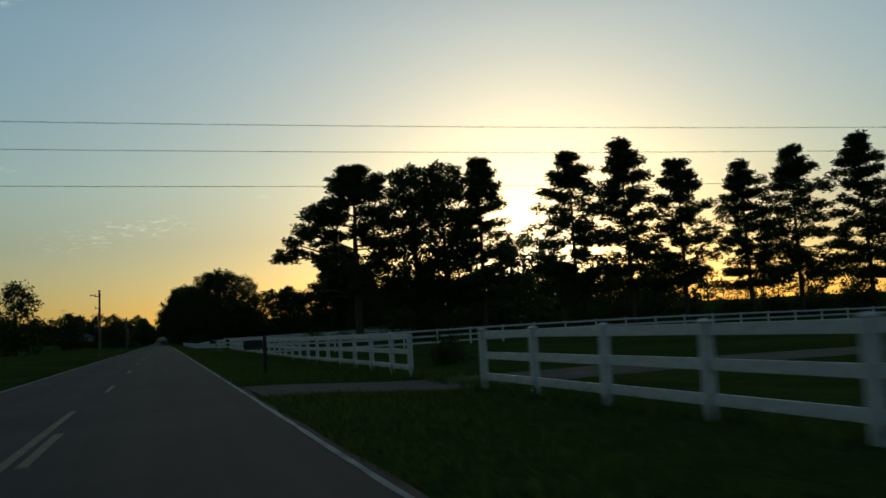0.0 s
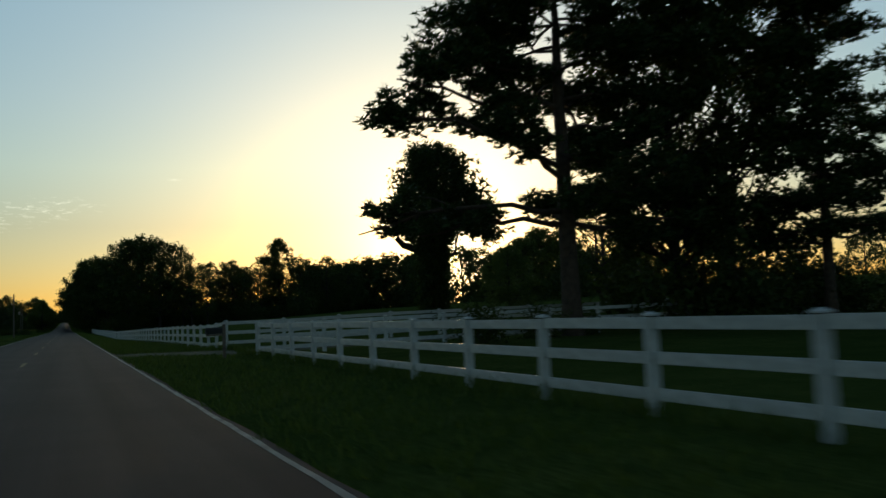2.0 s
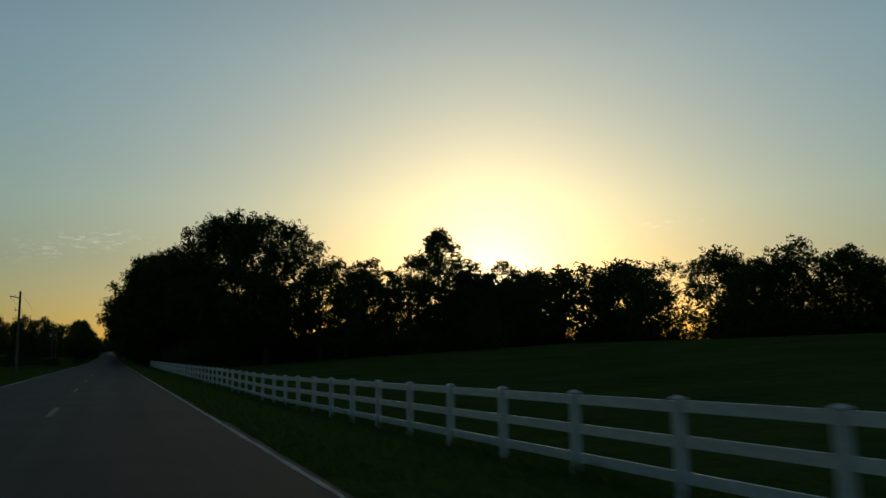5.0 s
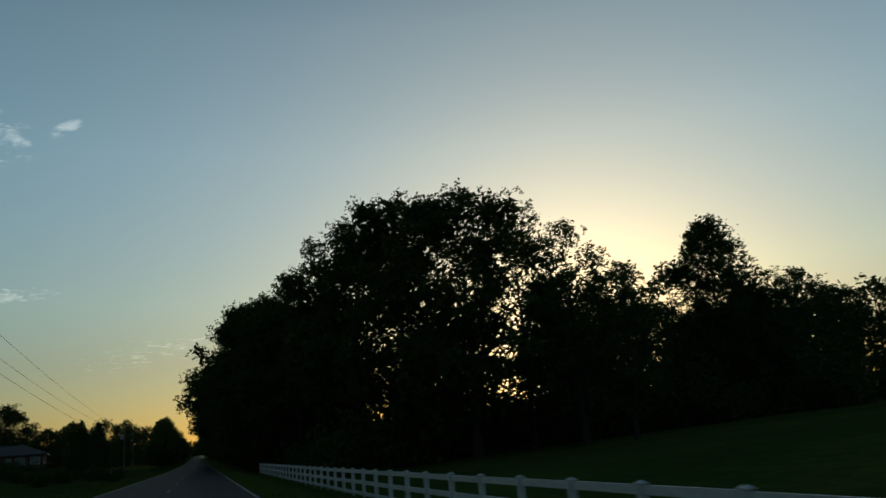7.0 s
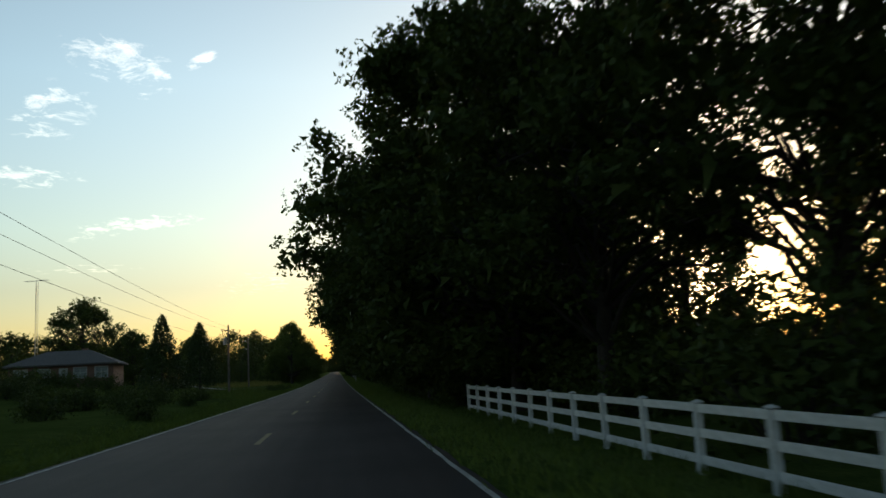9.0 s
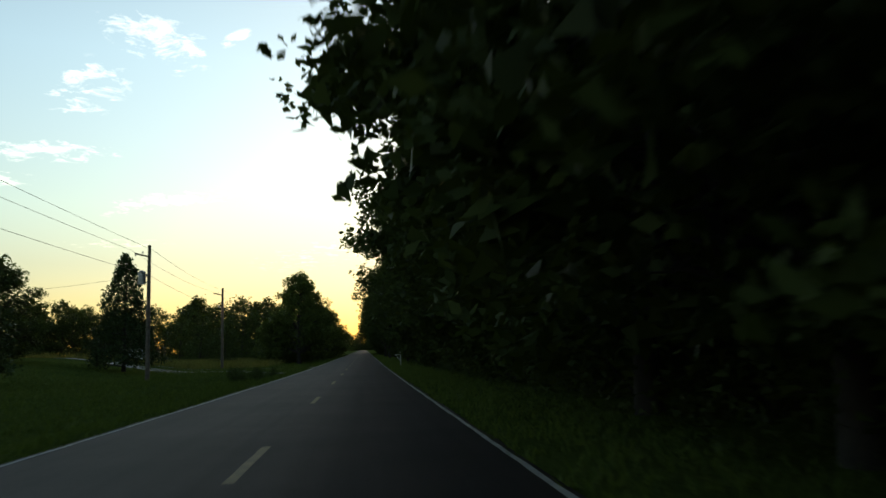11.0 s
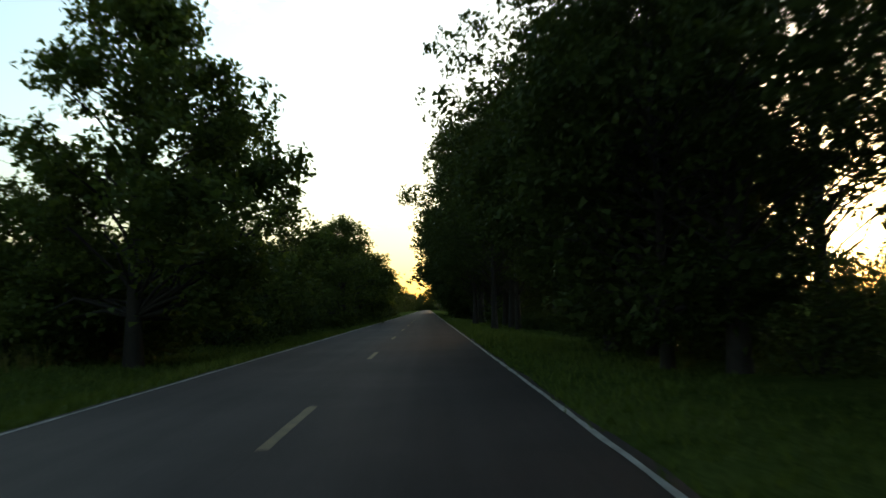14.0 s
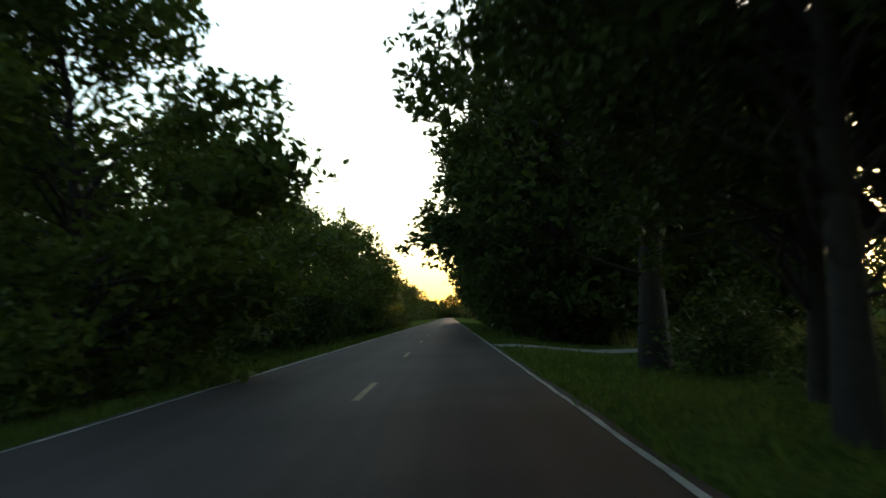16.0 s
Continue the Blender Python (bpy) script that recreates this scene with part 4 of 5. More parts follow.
for x, y, k in ((25, 309, 1.4), (30, 318, 1.6), (21.5, 313, 1.3)):
    scaled(bush_a, x, y, k, group="roadside thickets")
scaled(wood_a, 25.8, 290.5, 0.74, group="roadside woods")

planted(thin_oak, 7.2, 398.4, 1.0, 35, "roadside woods")
planted(thin_oak, 14.5, 430, 0.82, 60, "roadside woods")
planted(bush_a, 13.8, 428, 0.72, 20, "roadside thickets")
for x, y, k, turn in ((9.7, 411.5, 0.31, 15), (11.8, 415.5, 0.34, 130), (12.8, 411.6, 0.34, 260)):
    planted(oak_c, x, y, k, turn, "roadside woods")
planted(wood_b, 22.0, 307, 0.76, 110, "roadside woods")
planted(wood_b, 17.3, 296, 0.52, 250, "roadside woods")
planted(thin_oak, 5.3, 452, 0.54, 320, "roadside woods")
planted(thin_oak, 5.0, 466.5, 0.58, 170, "roadside woods")
planted(bush_b, 7.6, 477.6, 0.85, 0, "roadside thickets")

# hedge far across the open field behind the wood, added to block low sun
for i in range(34):
    scaled((far_b, far_b, far_a)[i % 3], 50 + i * 3.2 + rnd.uniform(-1, 1), 600 - i * 4.4 + rnd.uniform(-4, 4), rnd.uniform(0.70, 0.78), group="hedge across the open field")
    scaled(bush_a, 50 + i * 3.2, 594 - i * 4.4, rnd.uniform(1.3, 1.7), group="hedge across the open field")

# tree line beyond the field
for i in range(34):
    u = i / 33
    x, y = 60 + 110 * u, 286 - 6 * math.sin(u * 3) - 34 * max(0, u - 0.25)
    back = math.exp(-((x - 80) / 13) ** 2)
    y += 32 * back
    h = (1 + 0.15 * back) * np.interp(x, [60, 74, 86, 97, 104, 111, 123, 134, 144, 170], [16.5, 15.5, 18.3, 20.2, 17.8, 17.6, 19.6, 18, 15.5, 15.5])
    kind = 2 if 99 < x < 110 else i % 2
    scaled((far_a, far_b, far_c)[kind], x + rnd.uniform(-1.5, 1.5), y + rnd.uniform(-4, 4), h / (16.0, 14.0, 16.0)[kind] * rnd.uniform(0.86, 1.02), group="tree line beyond the field")
    scaled(bush_a, x + rnd.uniform(-1.5, 1.5), y - 5 + rnd.uniform(-2, 2), rnd.uniform(1.2, 1.9), group="thickets below the tree line")
    if back > 0.1:
        scaled((far_b, far_a)[i % 2], x + 2.2, y + 9, h / (14.0, 16.0)[i % 2] * 0.95, group="tree line beyond the field")
        scaled(bush_a, x + 1.5, y + 3, 1.7, group="thickets below the tree line")
for i in range(18):
    scaled((far_a, far_b)[i % 2], 178 + rnd.uniform(-12, 14), 244 - i * 17, rnd.uniform(0.7, 1.1), group="tree line beyond the field")

# left of the road
tall_left = settle(broad_tree("sweetgum", 81, 12.1, 4.35, 0.08, 20500, 0.21, 0.26, M_LEAF_LIGHT, lumps=84, clump=0.165, top=0.25, core=0.12, fill=0.04, label="leafy sweetgum tree on the grass verge"), -7.3, 427.2)
planted(tall_left, -8.7, 446.5, 1.02, 205, "left roadside trees")
left_b = settle(broad_tree("sweetgum", 82, 10.6, 4.9, 0.03, 22000, 0.2, 0.22, M_LEAF_LIGHT, lumps=84, top=0.5, core=0.18, fill=0.1, label="bushy roadside tree with leaves to the ground"), -9.8, 450.5)
left_b.scale = (0.58, 0.58, 0.55)
planted(left_b, -10.4, 429, 0.6, 90, "left roadside trees")
left_far = settle(broad_tree("sweetgum", 83, 10.6, 4.9, 0.03, 7000, 0.31, 0.22, M_LEAF_LIGHT, lumps=66, top=0.55, fill=0.2, sides=4, label="bushy roadside tree further along the verge"), -10.2, 503)
for src, x, y, s in ((left_b, -5.9, 475.0, 0.9), (left_b, -10.6, 482, 0.68), (left_b, -9.4, 491, 0.86), (left_b, -11.8, 466, 0.42), (left_b, -8.4, 457.5, 0.42), (left_far, -9.8, 515, 0.95), (left_far, -9.6, 527, 0.9),
                     (left_far, -9.0, 541, 1.02), (left_far, -10, 552, 0.85), (left_far, -10.5, 566, 0.8), (left_far, -10, 580, 0.9), (left_far, -10.5, 595, 0.85), (left_far, -10.5, 610, 0.85)):
    scaled(src, x, y, s, group="left roadside trees")
for i in range(24):
    y = 441 + i * 7.2
    scaled(bush_b, -7.9 + rnd.uniform(-0.8, 0.4), y, rnd.uniform(0.8, 1.2), group="left roadside thickets")
    scaled(bush_a, -11.5 + rnd.uniform(-1.5, 1), y + 3, rnd.uniform(0.9, 1.3), group="left roadside thickets")
for i in range(8):
    scaled((bush_b, bush_a)[i % 2], -9.0 - rnd.uniform(0, 4), 428 + i * 3.2, rnd.uniform(0.8, 1.2), group="left roadside thickets")
settle(cedar_tree("cedar", 91, 9.8, 2.9, 9000, "dense dark cone-shaped cedar on the lawn"), -18.6, 388)
scaled(bpy.data.objects["cedar"], -17.9, 357.5, 0.86)
yard = settle(broad_tree("yard_oak", 84, 12.8, 6.4, 0.05, 14000, 0.26, 0.34, lumps=84, top=0.5, fill=0.25, label="broad dark oak behind the brick house"), -36.0, 392)
scaled(yard, -27.2, 384, 0.6)
scaled(yard, -62.0, 548, 1.0)
scaled(yard, -29.0, 326, 0.78)
for x, y, s, src in ((-29, 580, 1.1, far_a), (-28, 205, 0.95, far_a), (-36, 212, 0.8, far_b), (-50, 575, 1.15, far_a), (-70, 546, 0.9, far_b), (-38, 500, 0.7, far_b),
                     (-45, 430, 0.6, far_b), (-72, 470, 0.9, far_a), (-85, 430, 0.9, far_b), (-28, 470, 0.6, far_b), (-22, 505, 0.75, far_a), (-50, 558, 1.0, far_b), (-46, 562, 1.1, far_a), (-38, 548, 0.9, far_a), (-30, 540, 0.8, far_b), (-66, 552, 0.95, far_a), (-76, 540, 0.9, far_b), (-86, 548, 1.0, far_a), (-96, 535, 0.95, far_b), (-24, 560, 0.9, far_a), (-17, 530, 0.95, far_b), (-17.5, 432, 0.38, far_b), (-22, 480, 0.74, far_b), (-74, 541, 1.05, far_b), (-48, 396, 0.55, far_a), (-56, 402, 0.7, far_b)):
    scaled(src, x, y, s, group="trees behind the houses")
for i in range(30):
    scaled((far_a, far_b)[i % 2], -70 - 4.2 * i + rnd.uniform(-6, 6), 610 - 17 * i + rnd.uniform(-8, 8), rnd.uniform(0.75, 1.1), group="distant western tree line")
for i in range(26):
    scaled((far_a, far_b)[i % 2], (-11 - rnd.uniform(0, 5)) if i % 2 else (11 + rnd.uniform(0, 5)), 612 + i * 18, rnd.uniform(0.75, 1.05), group="distant roadside trees")
for i in range(11):
    scaled((far_a, far_b)[i % 2], -15 - i * 10 + rnd.uniform(-3, 3), 588 + rnd.uniform(-8, 8), rnd.uniform(1.05, 1.25), group="distant western tree line")
for i in range(26):
    scaled(bush_a, -32 + i * 2.6, 1132 + rnd.uniform(-4, 4), rnd.uniform(1.8, 2.6), group="distant thickets")
for i in range(44):
    scaled((far_a, far_b)[i % 2], -85 + i * 4, 1150 + rnd.uniform(-16, 16), rnd.uniform(0.9, 1.3), group="distant roadside trees")
for i in range(14):
    x = -18 - i * 5.5 + rnd.uniform(-2, 2)
    if not (-74 < x < -43):
        scaled(bush_a, x, 528 + rnd.uniform(-6, 8), rnd.uniform(0.9, 1.5), group="hedge across the hay field")
for i in range(9):
    scaled(bush_b, -15 - i * 1.9 + rnd.uniform(-0.6, 0.6), 318 + i * 3.6 + rnd.uniform(-1.5, 1.5), rnd.uniform(0.45, 0.8), group="ditch shrubs")
for x, y, k in ((12.5, 411.0, 1.5), (17.0, 417.0, 2.0), (21.5, 424.0, 2.1), (25.0, 421.0, 1.9)):
    scaled(bush_a, x, y, k, group="roadside thickets")


# ---- poles and wires ----
def utility_pole(x, y, height, arm_turn=0.0, transformer=False, label="weathered wooden utility pole with a short crossarm"):
    pole = empty("utility_pole", x, y, ground_at(x, y))
    tubes = Tubes()
    tubes.add([(0, 0, -0.5), (0, 0, height * 0.5), (0.02, 0.02, height)], [0.15, 0.13, 0.10], 12)
    link("shaft", tubes.mesh("shaft"), M_POLE, pole)
    bm = bmesh.new()
    box(bm, (1.0, 0.09, 0.10), (-0.42, 0.12, height - 0.62), 0.01, Matrix.Rotation(radians(14), 3, "Y"))
    part("crossarm", bm, M_POLE, pole)
    bm = bmesh.new()
    box(bm, (0.42, 0.06, 0.07), (-0.24, 0.1, height - 1.95), 0.008)
    part("bracket", bm, M_STEEL, pole, "short steel bracket")
    for dx, dz in ((-0.86, -0.18), (-0.42, -0.05), (-0.4, -1.38)):
        bm = bmesh.new()
        for h, r in ((0.0, 0.03), (0.05, 0.055), (0.10, 0.05), (0.14, 0.03)):
            ring = bmesh.ops.create_cone(bm, cap_ends=True, segments=10, radius1=r, radius2=r * 0.8, depth=0.05)["verts"]
            bmesh.ops.translate(bm, verts=ring, vec=(dx, 0.12, height - 0.47 + h + dz))
        part("insulator", bm, M_WHITE_PAINT, pole)
    if transformer:
        bm = bmesh.new()
        can = bmesh.ops.create_cone(bm, cap_ends=True, segments=20, radius1=0.24, radius2=0.24, depth=0.75)["verts"]
        bmesh.ops.translate(bm, verts=can, vec=(-0.42, 0, height - 2.1))
        lid = bmesh.ops.create_cone(bm, cap_ends=True, segments=20, radius1=0.26, radius2=0.12, depth=0.12)["verts"]
        bmesh.ops.translate(bm, verts=lid, vec=(-0.42, 0, height - 1.67))
        part("transformer", bm, M_STEEL, pole, "grey steel transformer can")
        bm = bmesh.new()
        box(bm, (0.5, 0.06, 0.06), (-0.2, 0, height - 1.9), 0.008)
        box(bm, (0.5, 0.06, 0.06), (-0.2, 0, height - 2.35), 0.008)
        part("bracket", bm, M_STEEL, pole)
    return tagged(pole, label, "utility pole", "utility poles")


def wire(a, b, sag, radius=0.009):
    a, b = Vector(a), Vector(b)
    n = 24
    pts = [a.lerp(b, i / n) - Vector((0, 0, sag * 4 * (i / n) * (1 - i / n))) for i in range(n + 1)]
    base = pts[0].copy()
    tubes = Tubes()
    tubes.add([tuple(p - base) for p in pts], [radius] * (n + 1), 6)
    ob = link("overhead_wire", tubes.mesh("overhead_wire"), M_WIRE)
    ob.location = base
    return tagged(ob, "thin dark overhead wire slung between poles", "wire", "overhead wires")


POLES = [(-5.2, 107.5, 7.4), (-7.8, 243.0, 8.2), (-12.2, 370.0, 8.5), (-13.1, 403.0, 8.2), (-13.6, 520.0, 8.3)]
for k, (x, y, h) in enumerate(POLES):
    utility_pole(x, y, h, transformer=(k == 2))
for (x0, y0, h0), (x1, y1, h1) in zip(POLES[1:], POLES[2:]):
    for dx, dz in ((-1.1, -0.3), (0.2, -0.3), (0.0, -1.9)):
        wire((x0 + dx, y0 + 0.12, ground_at(x0, y0) + h0 + dz), (x1 + dx, y1 + 0.12, ground_at(x1, y1) + h1 + dz), 0.9 if y1 - y0 > 50 else 0.3)
wire((-12.2, 370, 6.6), (-25.0, 361, 4.6), 0.3)
utility_pole(-9.0, 37.0, 8.3)
utility_pole(62.0, 26.2, 9.0)
for z in (5.85, 6.9, 7.7):
    wire((-9.0, 37.15, z), (62.0, 26.3, z - 0.34), 0.5, 0.008)


# ---- verge things ----
def mailbox(x, y, turn, post_mat, box_mat, label):
    mb = empty("mailbox", x, y, ground_at(x, y))
    mb.rotation_euler = (0, 0, turn)
    bm = bmesh.new()
    box(bm, (0.10, 0.10, 1.55), (0, 0, 0.37), 0.008)
    part("post", bm, post_mat, mb)
    bm = bmesh.new()
    box(bm, (0.62, 0.09, 0.05), (-0.27, 0, 0.80), 0.006)
    part("shelf", bm, post_mat, mb)
    bm = bmesh.new()
    # arched body lying along x
    half, w, h = 0.26, 0.10, 0.12
    prof = [(-w, 0.0)] + [(-w * math.cos(a), h + w * math.sin(a)) for a in np.linspace(0, math.pi, 9)] + [(w, 0.0)]
    ends = []
    for sx in (-half, half):
        ends.append([bm.verts.new((sx - 0.33, p, 0.83 + q)) for p, q in prof])
    for i in range(len(prof)):
        j = (i + 1) % len(prof)
        bm.faces.new((ends[0][i], ends[0][j], ends[1][j], ends[1][i]))
    bm.faces.new(ends[0][::-1])
    bm.faces.new(ends[1])
    body = part("body", bm, box_mat, mb)
    bm = bmesh.new()
    box(bm, (0.012, 0.185, 0.185), (-0.598, 0, 0.928), 0.004)
    part("door", bm, box_mat, body)
    bm = bmesh.new()
    box(bm, (0.03, 0.008, 0.13), (-0.3, 0.108, 1.0), 0.002)
    part("flag", bm, M_BLACK, body)
    return tagged(mb, label, "mailbox")


mailbox(4.05, 35.2, 0.0, M_DARK_WOOD, M_BLACK, "black mailbox on a dark wooden post beside the road")
mailbox(6.0, 93.2, 0.0, M_POLE, M_BLACK, "black mailbox on a grey post by the gravel driveway")


M_OLD_PAINT = plain("weathered_white_paint", (0.24, 0.24, 0.22), (0.5, 0.5, 0.47), 5.0, 0.7, 0.3)


def braced_post(x, y):
    ob = empty("mailbox_post", x, y, ground_at(x, y))
    bm = bmesh.new()
    box(bm, (0.08, 0.08, 1.55), (0, 0, 0.40), 0.008)
    part("post", bm, M_OLD_PAINT, ob)
    bm = bmesh.new()
    box(bm, (0.50, 0.065, 0.065), (-0.24, 0, 0.93), 0.006)
    part("arm", bm, M_OLD_PAINT, ob)
    bm = bmesh.new()
    box(bm, (0.66, 0.055, 0.055), (-0.215, 0, 0.68), 0.006, Matrix.Rotation(radians(51), 3, "Y"))
    part("brace", bm, M_OLD_PAINT, ob)
    return tagged(ob, "bare white wooden mailbox post with diagonal brace", "mailbox post")


braced_post(4.2, 386.0)
scaled(bush_b, 10.4, 37.5, 0.42)
for x, y, s in ((-5.6, 371.5, 0.3), (-5.0, 374.5, 0.25), (-6.5, 369, 0.3), (-6.3, 375.5, 0.3), (-7.4, 373, 0.32), (-7.5, 300, 0.5), (-9, 306, 0.55), (-11, 312, 0.6), (-8.5, 318, 0.45), (-12, 324, 0.6), (-9.5, 330, 0.5), (-14, 296, 0.7), (-13, 304, 0.6), (-16, 318, 0.7)):
    scaled(bush_b, x, y, s, group="ditch shrubs")


# ---- houses ----
# window panes: their pale colour stands in for sky reflected in the glass
M_SKY_PANE = plain("panes_with_painted_sky_reflection", (0.16, 0.19, 0.20), (0.26, 0.30, 0.30), 2.0, 0.15, 0.05)
M_TRIM = plain("dulled_white_trim", (0.24, 0.25, 0.25), (0.36, 0.37, 0.36), 3.0, 0.6, 0.2)


def house(x, y):
    """A low brick house under a hipped roof, white windows towards the road."""
    ob = empty("house", x, y, ground_at(x, y) + 0.15)
    ob.rotation_euler = (0, 0, radians(-84))
    L, D, H = 11.2, 8.4, 2.5
    bm = bmesh.new()
    t = 0.25
    for sx, sy, px, py in ((D, t, 0, -L / 2 + t / 2), (D, t, 0, L / 2 - t / 2), (t, L - 2 * t, -D / 2 + t / 2, 0), (t, L - 2 * t, D / 2 - t / 2, 0)):
        box(bm, (sx, sy, H + 0.3), (px, py, H / 2 - 0.15))
    part("wall", bm, M_BRICK, ob)
    bm = bmesh.new()
    e, r, rl = 0.55, 1.7, 2.4
    eave = [bm.verts.new((sx * (D / 2 + e), sy * (L / 2 + e), H)) for sx, sy in ((-1, -1), (1, -1), (1, 1), (-1, 1))]
    low = [bm.verts.new((v.co.x, v.co.y, H - 0.18)) for v in eave]
    rid = [bm.verts.new((0, -rl, H + r)), bm.verts.new((0, rl, H + r))]
    bm.faces.new((eave[0], eave[1], rid[0]))
    bm.faces.new((eave[1], eave[2], rid[1], rid[0]))
    bm.faces.new((eave[2], eave[3], rid[1]))
    bm.faces.new((eave[3], eave[0], rid[0], rid[1]))
    for i in range(4):
        bm.faces.new((low[i], low[(i + 1) % 4], eave[(i + 1) % 4], eave[i]))
    bm.faces.new(low[::-1])
    roof = part("roof", bm, M_SHINGLE, ob, "grey-brown shingled hip roof")
    bm = bmesh.new()
    box(bm, (0.5, 0.7, 1.1), (-1.2, 1.6, H + 1.4), 0.02)
    part("chimney", bm, M_BRICK, roof)
    wins = [(D / 2, yy, 90) for yy in (-4.3, -1.9, 2.0, 4.3)] + [(xx, -L / 2, 0) for xx in (-2.2, 0.4, 2.6)]
    for wx, wy, turn in wins:
        w = link("window", bpy.data.meshes.new("window"), None, ob)
        bm = bmesh.new()
        for sx, sz, px, pz in ((1.5, 0.12, 0, 0.62), (1.5, 0.12, 0, -0.62), (0.12, 1.36, 0.69, 0), (0.12, 1.36, -0.69, 0), (0.06, 1.2, 0, 0), (1.3, 0.06, 0, 0.02)):
            box(bm, (sx, 0.08, sz), (px, -0.05, pz), 0.004)
        bm.to_mesh(w.data)
        bm.free()
        w.data.materials.append(M_TRIM)
        w.matrix_basis = pose(wx, wy, 1.45, 0, 0, turn)
        bm = bmesh.new()
        box(bm, (1.36, 0.02, 1.24), (0, -0.02, 0))
        part("pane", bm, M_SKY_PANE, w, "window pane with the sky's pale reflection painted in")
    bm = bmesh.new()
    box(bm, (0.07, 0.95, 2.05), (D / 2 + 0.03, 0.2, 1.02), 0.01)
    part("door", bm, M_TRIM, ob, "white front door")
    return tagged(ob, "low brick house with hipped shingle roof and white windows", "house")


house(-30.3, 365.5)
for i in range(9):
    scaled(bush_b, -37.5 + i * 1.75 + 0.3 * math.sin(i * 5), 356.6 + 0.7 * math.sin(i * 3), 0.80 + 0.12 * math.sin(i * 7), group="shrubs before the house")
for i in range(11):
    scaled(bush_b, -34 + i * 2.1, 344 - 1.4 * i + math.sin(i * 4), 0.55 + 0.12 * math.sin(i * 7), group="ditch shrubs")


def shed(x, y, turn, s, label):
    ob = empty("shed", x, y, ground_at(x, y))
    ob.rotation_euler = (0, 0, turn)
    bm = bmesh.new()
    for sx, sy, px, py in ((5 * s, 0.1, 0, -3 * s), (5 * s, 0.1, 0, 3 * s), (0.1, 6 * s - 0.1, -2.5 * s + 0.05, 0), (0.1, 6 * s - 0.1, 2.5 * s - 0.05, 0)):
        box(bm, (sx, sy, 2.6), (px, py, 1.2))
    part("wall", bm, M_SIDING, ob)
    bm = bmesh.new()
    w, l = 2.7 * s, 3.2 * s
    a = [bm.verts.new(c) for c in ((-w, -l, 2.45), (w, -l, 2.45), (0, -l, 3.6), (-w, l, 2.45), (w, l, 2.45), (0, l, 3.6))]
    for fc in ((0, 1, 2), (5, 4, 3), (1, 4, 5, 2), (0, 2, 5, 3), (0, 3, 4, 1)):
        bm.faces.new([a[i] for i in fc])
    part("roof", bm, M_SIDING, ob)
    bm = bmesh.new()
    box(bm, (2.2, 0.06, 2.1), (0, -3 * s - 0.08, 1.0), 0.01)
    part("door", bm, M_WHITE_PAINT, ob)
    return tagged(ob, label, "shed")


shed(-56.3, 536, 0.25, 0.85, "pale metal shed among the distant trees")


def antenna_mast(x, y, height):
    ob = empty("antenna_mast", x, y, ground_at(x, y))
    tubes = Tubes()
    for k in range(3):
        a = k * 2.0944
        tubes.add([(0.22 * math.cos(a), 0.22 * math.sin(a), -0.2), (0.17 * math.cos(a), 0.17 * math.sin(a), height)], [0.025, 0.02], 6)
    for i in range(int(height / 0.6)):
        for k in range(3):
            a, b = k * 2.0944, (k + 1) * 2.0944
            z = 0.2 + i * 0.6
            tubes.add([(0.2 * math.cos(a), 0.2 * math.sin(a), z), (0.2 * math.cos(b), 0.2 * math.sin(b), z + 0.5)], [0.01, 0.01], 4)
    link("lattice", tubes.mesh("lattice"), M_STEEL, ob)
    tubes = Tubes()
    tubes.add([(-1.5, 0.6, height + 0.1), (1.5, -0.6, height + 0.1)], [0.03, 0.03], 6)
    for i in range(9):
        x0 = -1.4 + i * 0.35
        tubes.add([(x0 - 0.25, -0.4 * x0 - 0.5, height + 0.1), (x0 + 0.25, -0.4 * x0 + 0.5, height + 0.1)], [0.012, 0.012], 4)
    link("antenna", tubes.mesh("antenna"), M_STEEL, ob)
    return tagged(ob, "tall lattice television antenna mast beside the house", "antenna mast")


antenna_mast(-36.2, 371.8, 13.6)


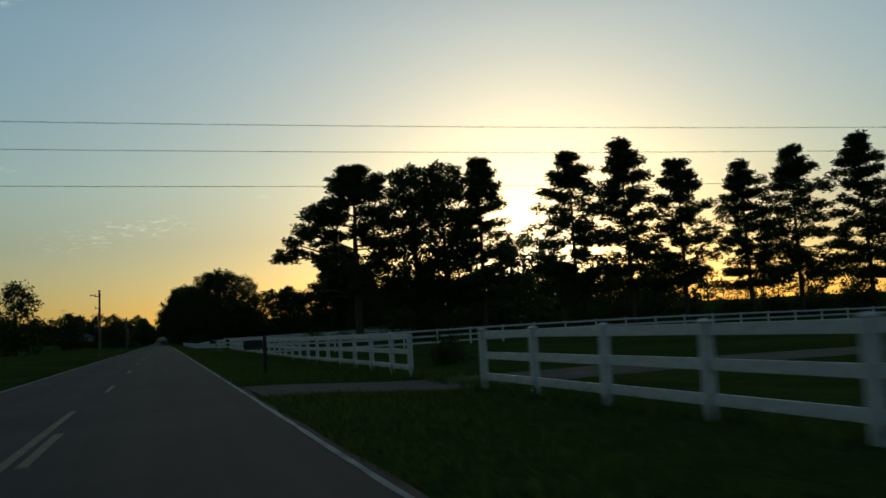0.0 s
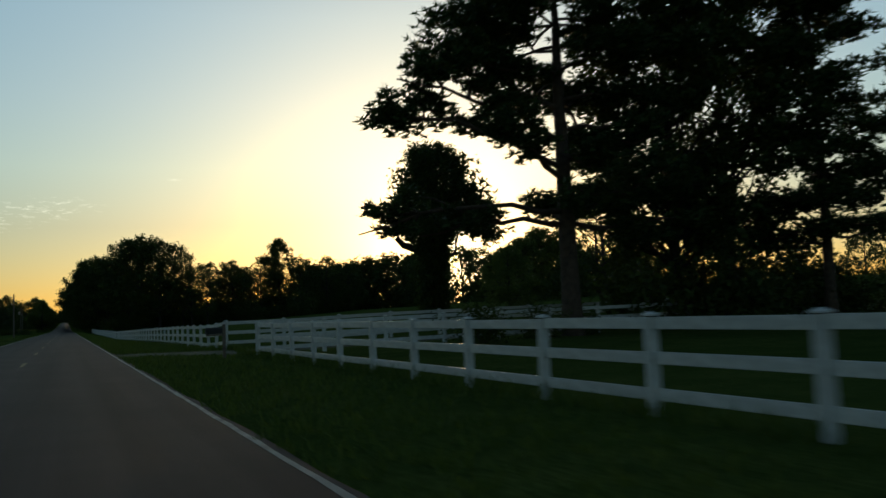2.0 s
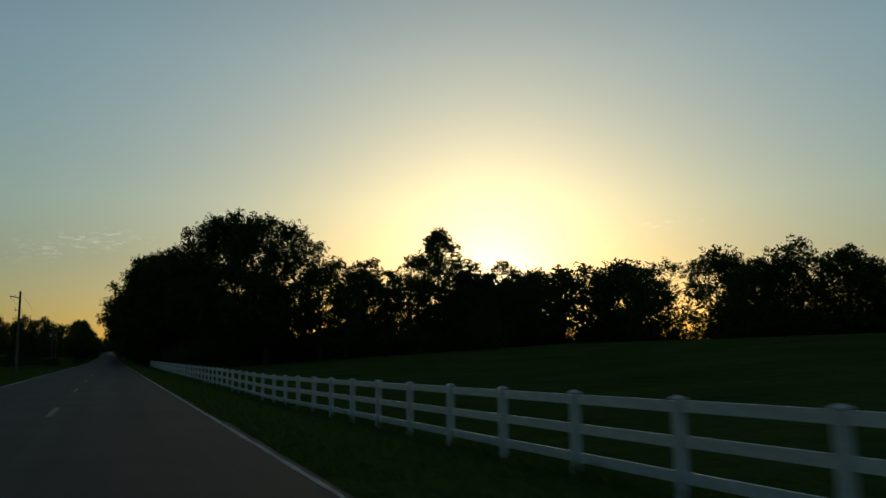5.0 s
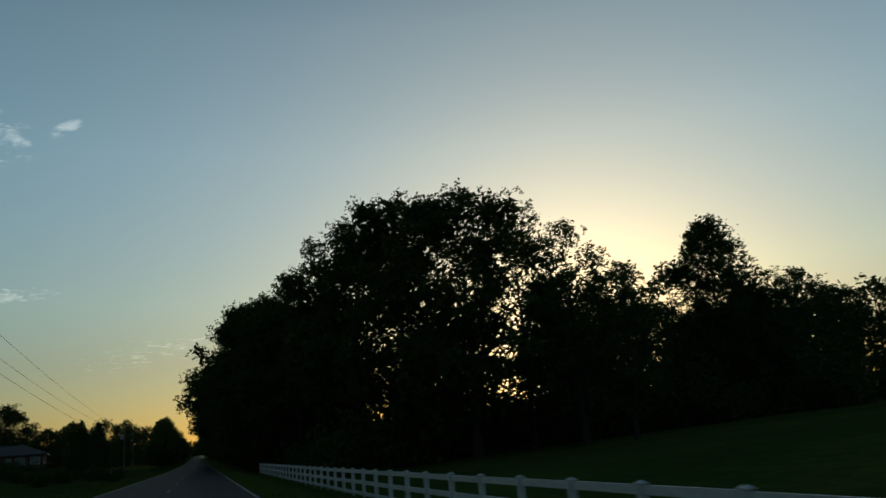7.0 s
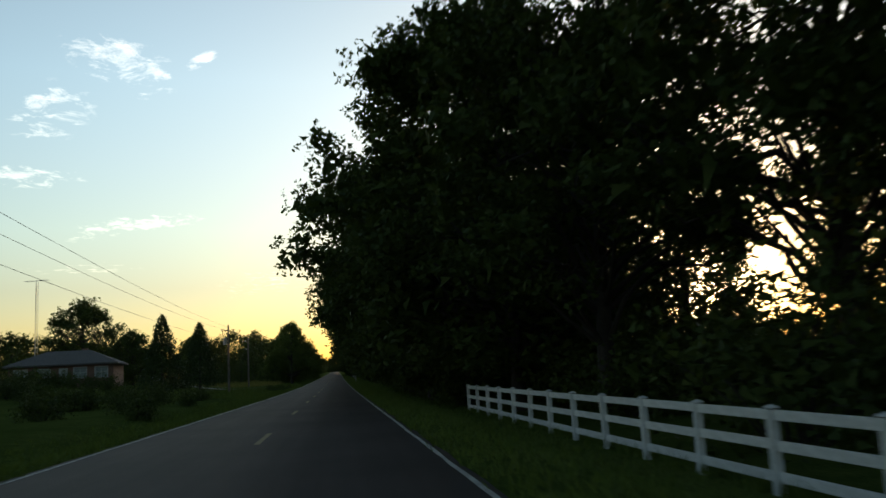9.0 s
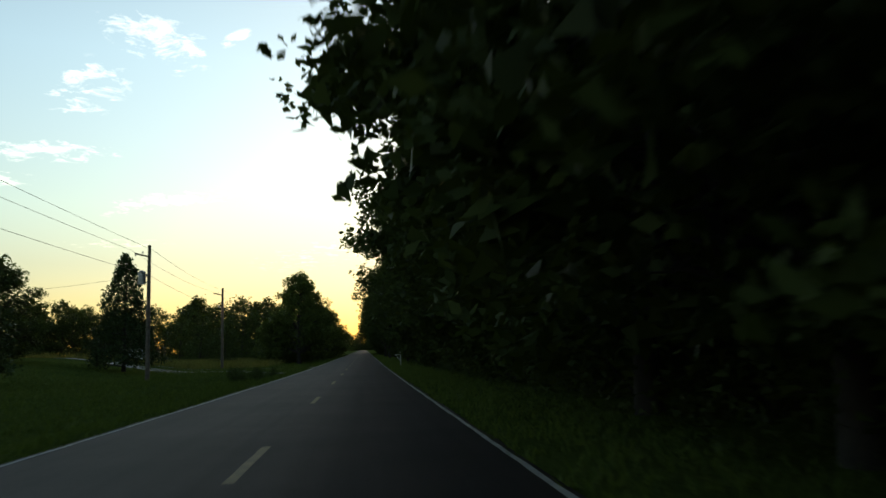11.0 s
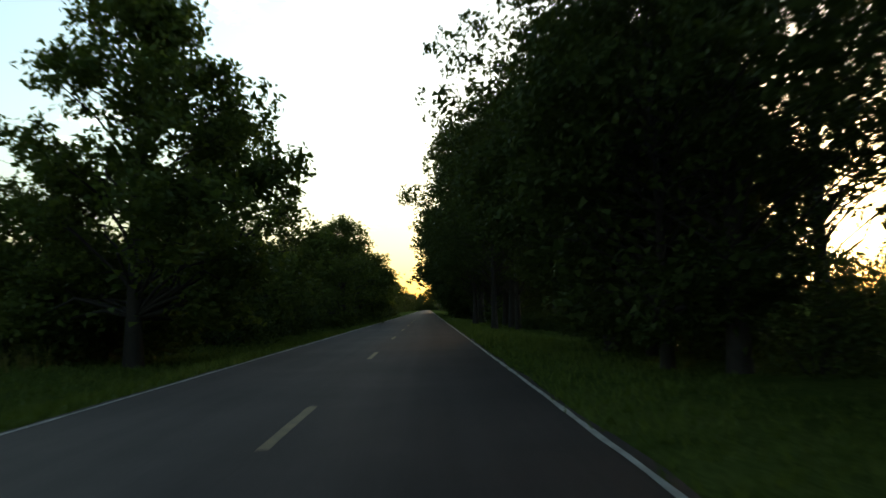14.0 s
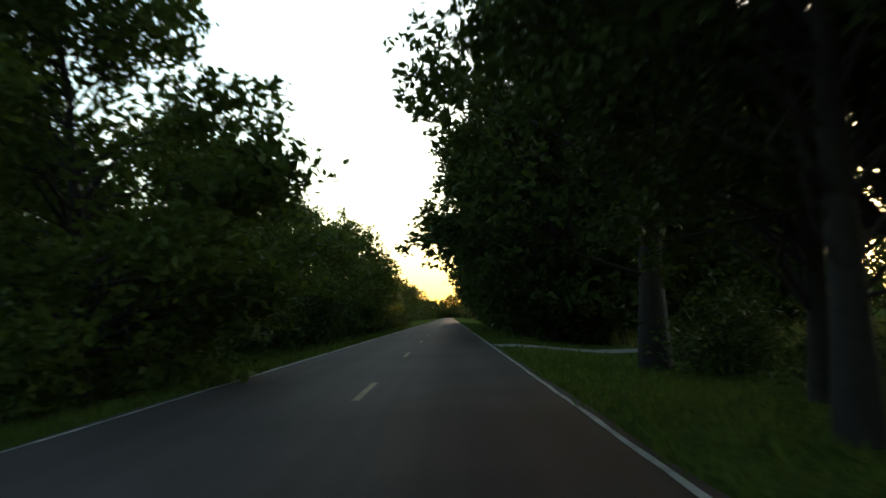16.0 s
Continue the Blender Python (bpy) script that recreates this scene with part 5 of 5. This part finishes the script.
# ---- grass ----
def grass(name, seed, count, spots, height, mat, label):
    """Bent blades, three to a tuft."""
    rng = np.random.default_rng(seed)
    x, y = spots(rng, count)
    z = ground_z(x, y)
    root = np.column_stack([x, y, z])
    k = 4
    root = np.repeat(root, k, 0) + rng.normal(scale=[0.05, 0.05, 0], size=(count * k, 3))
    d = rng.normal(scale=0.45, size=(count * k, 3))
    d[:, 2] = 1
    h = height * rng.uniform(0.5, 1.3, (count * k, 1))
    side = np.column_stack([rng.normal(size=count * k), rng.normal(size=count * k), np.zeros(count * k)])
    side *= 0.012 / (np.linalg.norm(side, axis=1, keepdims=True) + 1e-9) * (1 + height)
    v = np.stack([root - side, root + side, root + d * h], 1).reshape(-1, 3)
    ob = link(name, raw_mesh(name, v, np.arange(len(v)).reshape(-1, 3)), mat)
    return tagged(ob, label, "grass", kind="stuff")


def off_drives(x, y):
    keep = np.ones(len(x), bool)
    for a, b, s in ((26.2, 30.8, 1), (95.8, 99.8, 1), (383, 391.6, -1), (487.6, 491.6, 1)):
        keep &= ~((y > a) & (y < b) & (x * s > 0))
    return np.where(keep, y, y + 7)


def right_verge(rng, n):
    x, y = 2.86 + 4.7 * rng.beta(1, 1.5, n), rng.uniform(6, 520, n)
    return x, off_drives(x, y)


def left_verge(rng, n):
    x, y = -2.86 - 5.1 * rng.beta(1, 1.6, n), rng.uniform(200, 540, n)
    return x, off_drives(x, y)


grass("verge_grass", 5, 34000, right_verge, 0.13, M_BLADE, "short green grass along the fenced verge")
grass("verge_grass", 6, 24000, left_verge, 0.15, M_BLADE, "green grass along the ditch verge")
grass("tall_grass", 7, 9000, lambda rng, n: (-9 - 34 * rng.beta(1, 1.3, n), rng.uniform(402, 480, n)), 0.7, M_TALL, "tall seeding hay grass in the left field")
grass("tall_grass", 8, 2600, lambda rng, n: (rng.uniform(8, 30, n), rng.uniform(481, 500, n)), 0.7, M_TALL, "tall seeding grass in the clearing")
grass("fence_line_grass", 9, 5000, lambda rng, n: (7.35 + rng.normal(0, 0.14, n), rng.uniform(0, 298, n)), 0.26, M_BLADE, "longer grass left standing along the fence")
grass("lawn_grass", 10, 16000, lambda rng, n: (-6 - 20 * rng.beta(1, 1.6, n), rng.uniform(335, 440, n)), 0.16, M_BLADE, "uneven green lawn grass beside the gravel driveway")
